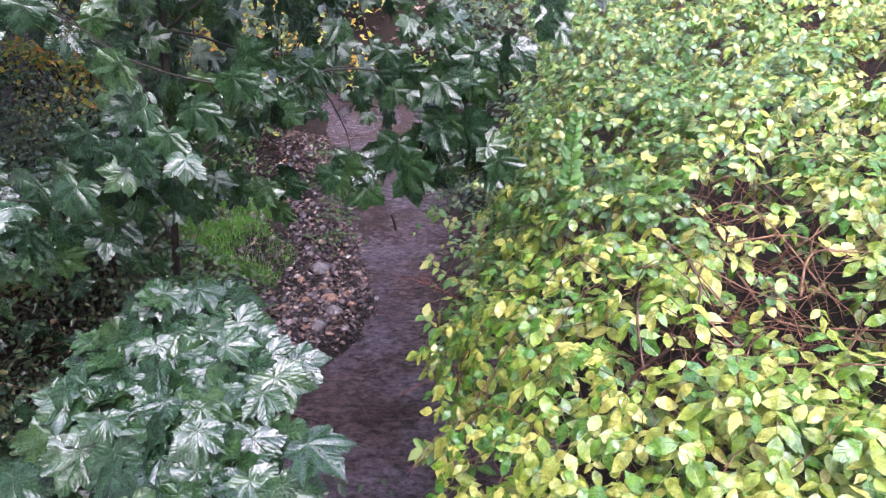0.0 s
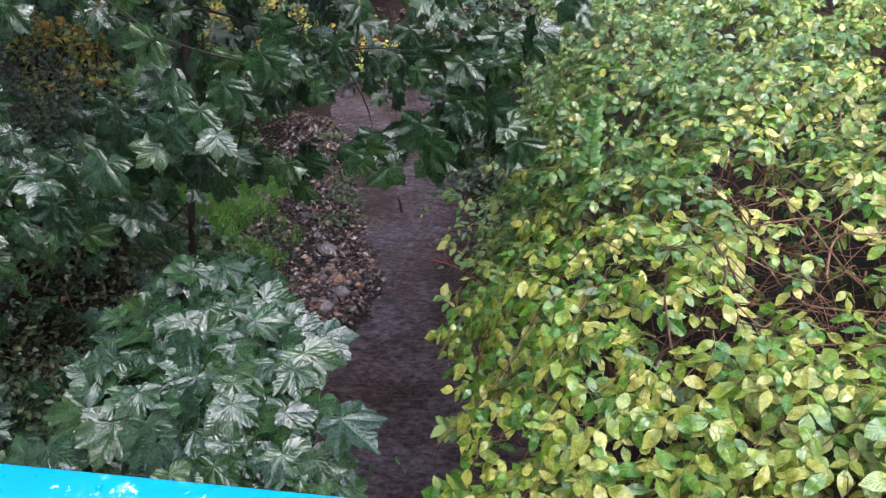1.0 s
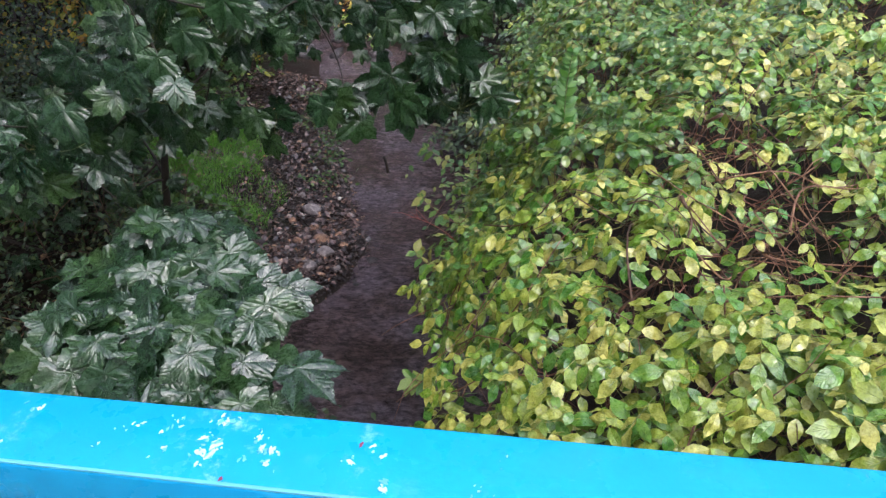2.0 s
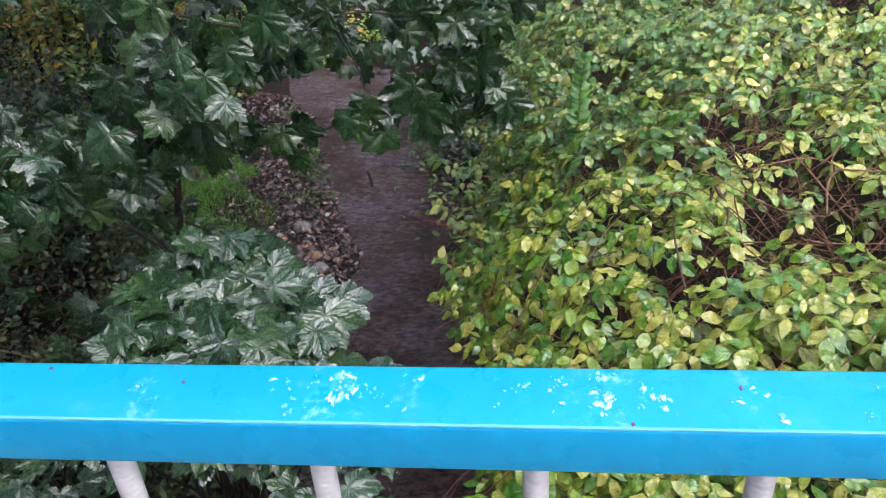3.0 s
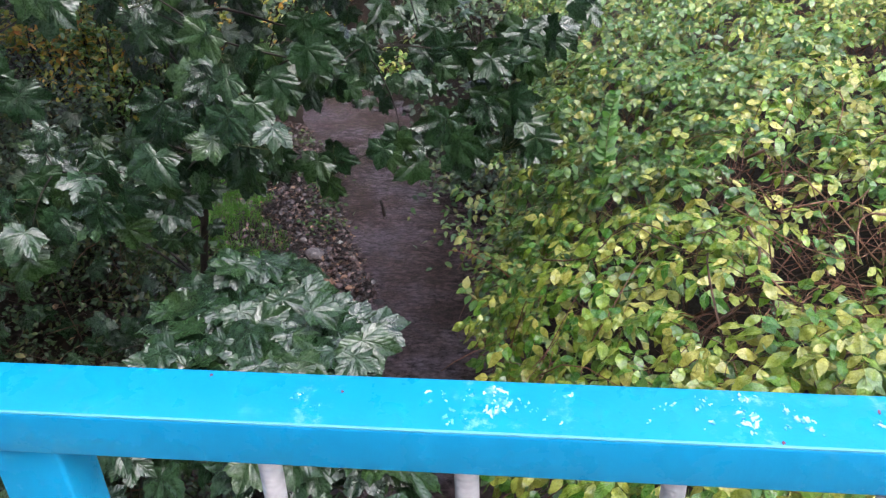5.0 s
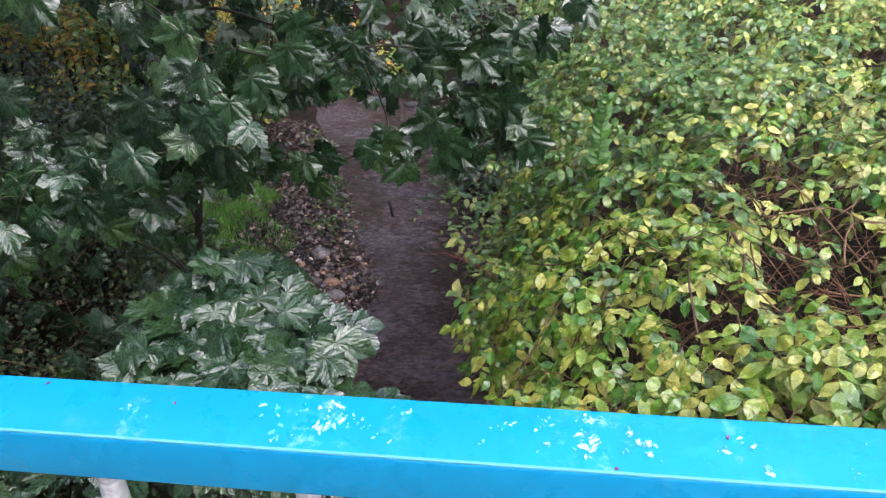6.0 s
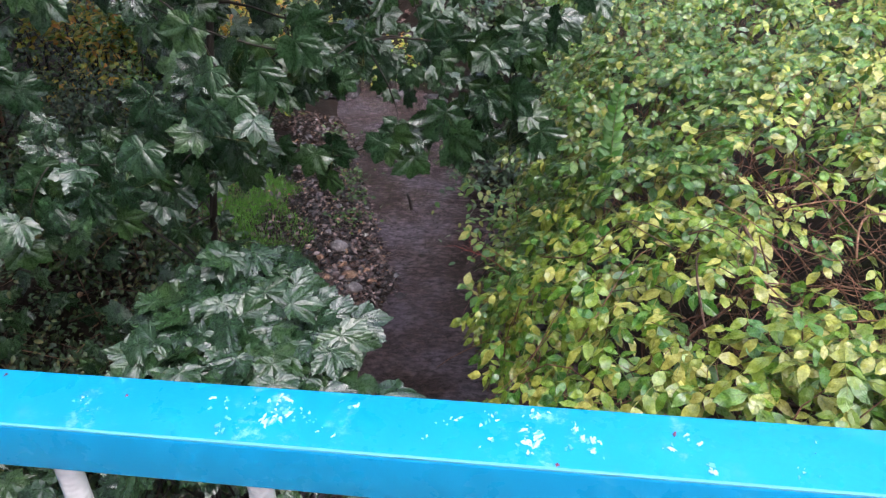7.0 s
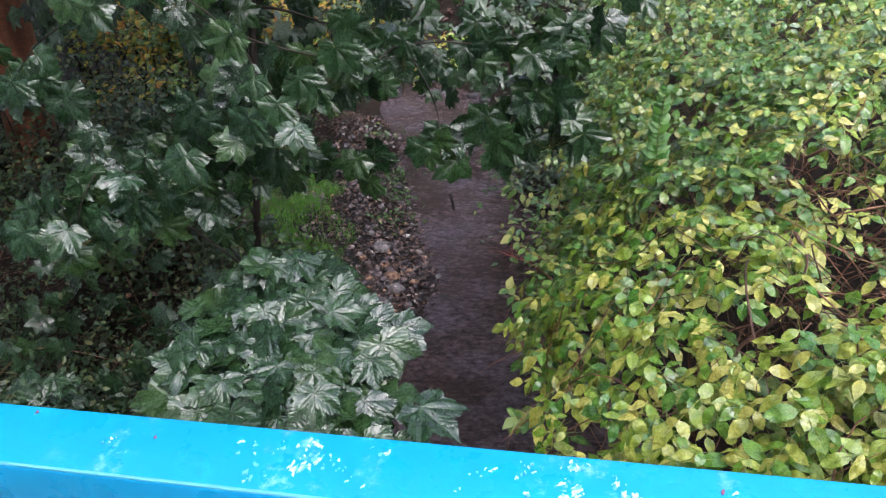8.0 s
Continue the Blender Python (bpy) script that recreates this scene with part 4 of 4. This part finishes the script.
def low_sprigs():
    """Thin shoots with a few small leaves that arch out of the thicket over the water."""
    rng = random.Random(66)
    for base, tip in (((0.14, 1.80, -0.06), (-0.03, 1.84, 0.00)), ((0.16, 2.05, -0.02), (-0.05, 2.10, 0.06)), ((0.17, 1.30, -0.05), (0.07, 1.26, -0.02)), ((0.20, 1.05, -0.02), (0.10, 1.00, 0.02)), ((0.12, 2.40, 0.02), (-0.10, 2.46, 0.08))):
        foot = Vector(base)
        sprig = thing("leafy_sprig", foot, "thin leafy shoot arching out of the shrubs over the water", "twig", "leafy shoots")
        sprig.matrix_basis = Matrix.Translation(foot)
        stem = bend(foot, tip, 0.0016, 0.0007, rng, -0.10, 0.05, 9)
        onto(part("stem", tubes("stem", [stem], 5), TWIG), sprig)
        places = []
        for i in range(3, 10):
            for side in (-1, 1):
                p = stem[min(i, len(stem) - 1)][0]
                places.append(aim(p, (rng.gauss(0, 0.3), -0.35 + rng.gauss(0, 0.3), 0.9), (-0.5 + rng.gauss(0, 0.3), side * 0.8, -0.2), rng.uniform(0.036, 0.054)))
        leaves("leaf", SMALL_SHAPES, places, ELDER_GREEN, sprig)


low_sprigs()


def green_frond():
    """An upright feathered frond that stands out of the thicket."""
    rng = random.Random(8)
    foot = Vector((0.42, 2.07, 0.30))
    frond = thing("fern_frond", foot, "upright bright green frond standing among the shrub leaves", "fern")
    frond.matrix_basis = Matrix.Translation(foot)
    rachis = bend(foot, (0.443, 2.09, 0.585), 0.0022, 0.0008, rng, 0.0, 0.03, 22)
    onto(part("stem", tubes("stem", [rachis], 5), STALK), frond)
    places = []
    for i in range(2, 22):
        p = rachis[i][0]
        for side in (-1, 1):
            for lift in (0.0, 0.010):
                places.append(aim(p + Vector((0, 0, lift)), (rng.gauss(0, 0.2), -0.9, 0.5 + rng.gauss(0, 0.2)), (side * 0.7, rng.uniform(-0.3, 0.1), 0.75), rng.uniform(0.042, 0.056) * (1.15 - 0.030 * i)))
    leaves("leaf", SMALL_SHAPES, places, FROND, frond)


green_frond()

FAR_LEAF = [(np.array([(0, 0, 0), (0.32, 0.5, 0.08), (0, 1.0, -0.15), (-0.32, 0.5, 0.08)]), np.array([(0, 1, 2), (0, 2, 3)]), np.array([[(0, 0), (0.5, 0.3), (1, 0)], [(0, 0), (1, 0), (0.5, 0.3)]]))]


def screen_tree(x, y, height, spread, seed):
    """An unseen tree added to block sky light: trunk, limbs and a gappy crown down to the ground."""
    rng = random.Random(seed)
    foot = Vector((x, y, ground_z(x, y) - 0.1))
    tree = thing("tree", foot, "tall dark green tree added out of view to block the sky", "tree", "woods round the bridge")
    tree.matrix_basis = Matrix.Translation(foot)
    top = foot + Vector((rng.uniform(-0.4, 0.4), rng.uniform(-0.4, 0.4), height))
    trunk = bend(foot, top, 0.16, 0.03, rng, 0.0, 0.02, 10)
    onto(part("trunk", tubes("trunk", [trunk], 8), BARK_DARK), tree)
    clumps = []
    for _ in range(40 if y < 0 else 26):
        a = trunk[rng.randrange(1, 10)][0]
        turn, reach = rng.uniform(0, 2 * math.pi), spread * rng.uniform(0.3, 1.0)
        c = a + Vector((math.cos(turn) * reach, math.sin(turn) * reach, rng.uniform(-0.5, 0.9)))
        clumps.append(c)
        onto(part("limb", tubes("limb", [bend(a, c, 0.035, 0.008, rng, 0.06, 0.05, 5)], 5), BARK_DARK), tree)
    places = []
    for _ in range(8000 if y < 0 and x < 3 else 3600):
        p = rng.choice(clumps) + Vector((rng.gauss(0, 0.45), rng.gauss(0, 0.45), rng.gauss(0, 0.38)))
        p.z = max(p.z, foot.z + 0.2)
        places.append(aim(p, (rng.gauss(0, 0.6), rng.gauss(0, 0.6), 1), (rng.uniform(-1, 1), rng.uniform(-1, 1), -0.4), rng.uniform(0.18, 0.34)))
    onto(scatter("crown", FAR_LEAF, places, SCREEN_LEAVES), tree)


# trees out of view all round, added to darken low sky and reflections
for k, (x, y, h) in enumerate(((-4.6, -4.9, 12), (-1.6, -5.0, 12.5), (1.4, -6.0, 11), (-7.6, -3.4, 12), (5.5, -7.5, 9), (9.0, -4.5, 9), (-8.2, 1.2, 10), (-7.6, 5.2, 9), (-6.8, 9.0, 8),
                               (9.5, 1.5, 8), (9.0, 6.0, 8), (7.0, 10.0, 8), (2.6, 12.5, 6), (-3.5, 13.5, 6), (-4.6, -9.5, 13), (-11.5, -0.5, 12))):
    screen_tree(x, y, h, 2.3, 500 + k)

# grass on the left bank
def blade_shape():
    pts = [(0, 0), (0.02, 0.3), (0.05, 0.65), (0.12, 1.0)]
    v, t, u = [], [], []
    for i, (x, z) in enumerate(pts):
        w = 0.03 * (1 - z * 0.95)
        v += [(-w, x * 3, z), (w, x * 3, z)]
    for i in range(3):
        a = 2 * i
        t += [(a, a + 1, a + 3), (a, a + 3, a + 2)]
        u += [[(0, 0)] * 3] * 2
    return np.array(v), np.array(t), np.array(u)


BLADE = [blade_shape()]
places = []
for _ in range(30000):
    x, y = rng.uniform(-2.45, -1.30), rng.uniform(3.6, 5.1)
    if noise.noise(Vector((x * 4, y * 4, 2.0))) < rng.uniform(-0.6, 0.1) + max(0, x + 1.56 + 0.36 * (y - 3.9)) * 5:
        continue
    places.append(pose(x, y, ground_z(x, y) - 0.01, rng.gauss(0, 22), rng.gauss(0, 22), rng.uniform(0, 360)) @ Matrix.Scale(rng.uniform(0.04, 0.09), 4))
tagged(scatter("grass", BLADE, places, GRASS), "bright green grass tuft on the bank", "grass", kind="stuff")

# low herbs between the grass and the gravel bar
places = []
for _ in range(17000):
    x, y = rng.uniform(-3.1, -1.05), rng.uniform(2.75, 5.8)
    edge = -1.62 - 0.42 * max(y - 4.0, 0.0) + 0.25 * max(3.9 - y, 0.0)
    if x > edge + rng.gauss(0, 0.10) or (3.65 < y < 5.0 and -2.4 < x and rng.random() < 0.93) or noise.noise(Vector((x * 3, y * 3, 6.0))) < rng.uniform(-0.6, 0.1):
        continue
    n = Vector((rng.gauss(0, 0.5), rng.gauss(-0.3, 0.4), 1))
    places.append(aim((x, y, ground_z(x, y) + rng.uniform(0.01, 0.10)), n, (rng.uniform(-1, 1), rng.uniform(-1, 0.6), -0.1), rng.uniform(0.022, 0.055)))
for a, b in ((-1.38, 5.10), (-1.22, 4.35), (-1.30, 4.75), (-1.62, 5.35), (-1.75, 5.9)):
    for _ in range(70):
        x, y = a + rng.gauss(0, 0.07), b + rng.gauss(0, 0.10)
        places.append(aim((x, y, max(ground_z(x, y), WATER) + rng.uniform(0.01, 0.06)), (rng.gauss(0, 0.5), rng.gauss(-0.3, 0.4), 1), (rng.uniform(-1, 1), rng.uniform(-1, 0.6), 0.1), rng.uniform(0.02, 0.045)))
tagged(scatter("herbs", SMALL_SHAPES, places, HERB), "low green herbs on the bank beside the gravel", "herbs", kind="stuff")

# ---------------------------------------------------------------- gravel bar
def stone_shape(seed):
    r = random.Random(seed)
    bm = bmesh.new()
    bmesh.ops.create_icosphere(bm, subdivisions=2, radius=1.0)
    sx, sy, sz = r.uniform(0.8, 1.2), r.uniform(0.6, 0.95), r.uniform(0.35, 0.6)
    for v in bm.verts:
        n = 1 + 0.35 * noise.noise(v.co * 1.1 + Vector((seed * 3.1, 0, 0))) + 0.12 * noise.noise(v.co * 3 + Vector((0, seed, 0)))
        v.co = Vector((v.co.x * sx, v.co.y * sy, v.co.z * sz)) * n
    bmesh.ops.triangulate(bm, faces=bm.faces[:])
    bm.verts.ensure_lookup_table()
    v = np.array([tuple(p.co) for p in bm.verts])
    t = np.array([[q.index for q in f.verts] for f in bm.faces])
    bm.free()
    return v, t, np.zeros((len(t), 3, 2))


def pebble_shape(seed):
    r = random.Random(seed)
    bm = bmesh.new()
    bmesh.ops.create_icosphere(bm, subdivisions=1, radius=1.0)
    for v in bm.verts:
        v.co = Vector((v.co.x, v.co.y * 0.75, v.co.z * 0.35)) * r.uniform(0.65, 1.3)
    v = np.array([tuple(p.co) for p in bm.verts])
    t = np.array([[q.index for q in f.verts] for f in bm.faces])
    bm.free()
    return v, t, np.zeros((len(t), 3, 2))


STONES = [stone_shape(s) for s in range(7)]
PEBBLES = [pebble_shape(s) for s in range(5)]


def bar_spot(rng):
    y = rng.uniform(2.4, 6.4)
    d = float(np.interp(y, [3.1, 3.3, 3.7, 4.4], [-0.72, -0.60, -0.47, -0.45])) + rng.gauss(0, 0.09) - abs(rng.gauss(0, 0.54))
    if y - 0.9 * min(d + 0.4, 0.0) < 3.30:
        y += 0.75
    return stream_x(y) + d, y


rng = random.Random(31)
places = []
for _ in range(9500):
    x, y = bar_spot(rng)
    if rng.random() < (y - 4.4) * 0.8:
        continue
    places.append(pose(x, y, ground_z(x, y) + 0.002, rng.uniform(-20, 20), rng.uniform(-20, 20), rng.uniform(0, 360)) @ Matrix.Scale(rng.choice((0.007, 0.008, 0.009, 0.010, 0.012, 0.018)) * rng.uniform(0.8, 1.2), 4))
tagged(scatter("gravel", PEBBLES, places, STONE), "wet dark grey and brown gravel beside the water", "gravel", kind="stuff")
STONE_MESHES = []
for s in STONES:
    me = tris_mesh("stone", *s)
    me.materials.append(STONE)
    me.shade_smooth()
    STONE_MESHES.append(me)


ROCK = bark_material("dark_wet_rock", (0.018, 0.016, 0.018), (0.10, 0.09, 0.095), 9.0, 0.4)
ROCK_MESHES = []
for s in range(7):
    r = random.Random(s + 40)
    v, t, u = PEBBLES[s % 5]
    v = np.array([(p[0] * r.uniform(0.75, 1.25), p[1] * r.uniform(0.8, 1.3), p[2] * r.uniform(1.1, 2.0)) for p in v])
    me = tris_mesh("stone", v, t, u)
    me.materials.append(ROCK)
    ROCK_MESHES.append(me)


def rock(x, y, size, seed, sink=0.2, label="wet brown stone lying on the gravel bar"):
    ob = tagged(new("stone", (ROCK_MESHES if "rock" in label else STONE_MESHES)[seed % 7]), label, "stone", "stones by the stream")
    ob.matrix_basis = pose(x, y, max(ground_z(x, y), WATER - 0.25 * size) + size * 0.3 - size * sink, 0, 0, seed * 47) @ Matrix.Scale(size, 4)


PALE_STONE = bark_material("orange_wet_stone", (0.16, 0.075, 0.040), (0.40, 0.25, 0.17), 22.0, 0.45)
GREY_STONE = bark_material("pale_grey_wet_stone", (0.12, 0.10, 0.10), (0.30, 0.26, 0.25), 22.0, 0.45)
for k, (x, y, size, mat) in enumerate(((-1.02, 3.60, 0.048, PALE_STONE), (-0.96, 3.48, 0.055, GREY_STONE), (-1.10, 3.72, 0.034, PALE_STONE), (-1.15, 3.54, 0.036, PALE_STONE), (-0.88, 3.58, 0.034, PALE_STONE), (-0.94, 3.70, 0.030, PALE_STONE), (-1.01, 3.30, 0.055, GREY_STONE),
                                       (-1.18, 3.92, 0.060, GREY_STONE), (-1.25, 3.76, 0.030, PALE_STONE), (-0.86, 3.36, 0.024, GREY_STONE), (-1.30, 4.10, 0.034, GREY_STONE))):
    ob = part("stone", tris_mesh("stone", *STONES[k % 7]), mat)
    tagged(ob, "wet orange stone lying on the gravel bar" if mat is PALE_STONE else "pale grey wet stone lying on the gravel bar", "stone", "stones by the stream")
    ob.matrix_basis = pose(x, y, ground_z(x, y) + size * 0.30, 0, 0, k * 47) @ Matrix.Scale(size, 4)
for k in range(60):
    x, y = bar_spot(rng)
    rock(x, y, rng.uniform(0.015, 0.045), k)
for k, (x, y, size) in enumerate(((-1.66, 7.15, 0.05), (-1.50, 7.02, 0.075), (-1.33, 6.95, 0.06), (-1.42, 7.15, 0.05), (-1.60, 7.30, 0.055))):
    rock(x, y, size, k + 2, 0.3, "pale grey angular rock at the head of the stream")
for k in range(16):
    y = rng.uniform(6.9, 7.8)
    rock(stream_x(y) + rng.uniform(-0.7, 0.75), y, rng.uniform(0.05, 0.13), k + 3, 0.1, "dark angular rock across the stream")
for k in range(14):
    y = rng.uniform(4.2, 6.4)
    rock(stream_x(y) + rng.uniform(0.5, 0.85), y, rng.uniform(0.03, 0.08), k + 5, 0.2, "dark wet rock at the foot of the bank")

places = []
for _ in range(12000):
    x, y = bar_spot(rng)
    if rng.random() < 0.30:
        x -= rng.uniform(0, 1.6)
    places.append(aim((x, y, ground_z(x, y) + 0.018), (rng.gauss(0, 0.5), rng.gauss(0, 0.5), 1), (rng.uniform(-1, 1), rng.uniform(-1, 1), 0), rng.choice((0.014, 0.018, 0.023, 0.030, 0.042)) * rng.uniform(0.8, 1.3)))
for _ in range(3000):
    x, y = rng.uniform(-5.5, 1.5), rng.uniform(7.6, 11.5)
    places.append(aim((x, y, ground_z(x, y) + 0.02), (rng.gauss(0, 0.3), rng.gauss(0, 0.3), 1), (rng.uniform(-1, 1), rng.uniform(-1, 1), 0), rng.uniform(0.05, 0.10)))
tagged(scatter("leaf_litter", SMALL_SHAPES, places, LITTER), "brown and orange fallen leaves on the gravel", "leaf litter", kind="stuff")

stick = thing("stick", (-0.84, 4.70, WATER - 0.1), "dark dead stick standing in the current", "stick")
stick.matrix_basis = Matrix.Translation((-0.84, 4.70, WATER - 0.1))
onto(part("wood", tubes("wood", [bend((-0.84, 4.70, WATER - 0.15), (-0.87, 4.66, WATER + 0.13), 0.016, 0.009, rng, 0, 0.04, 6)], 7), BARK_DARK), stick)
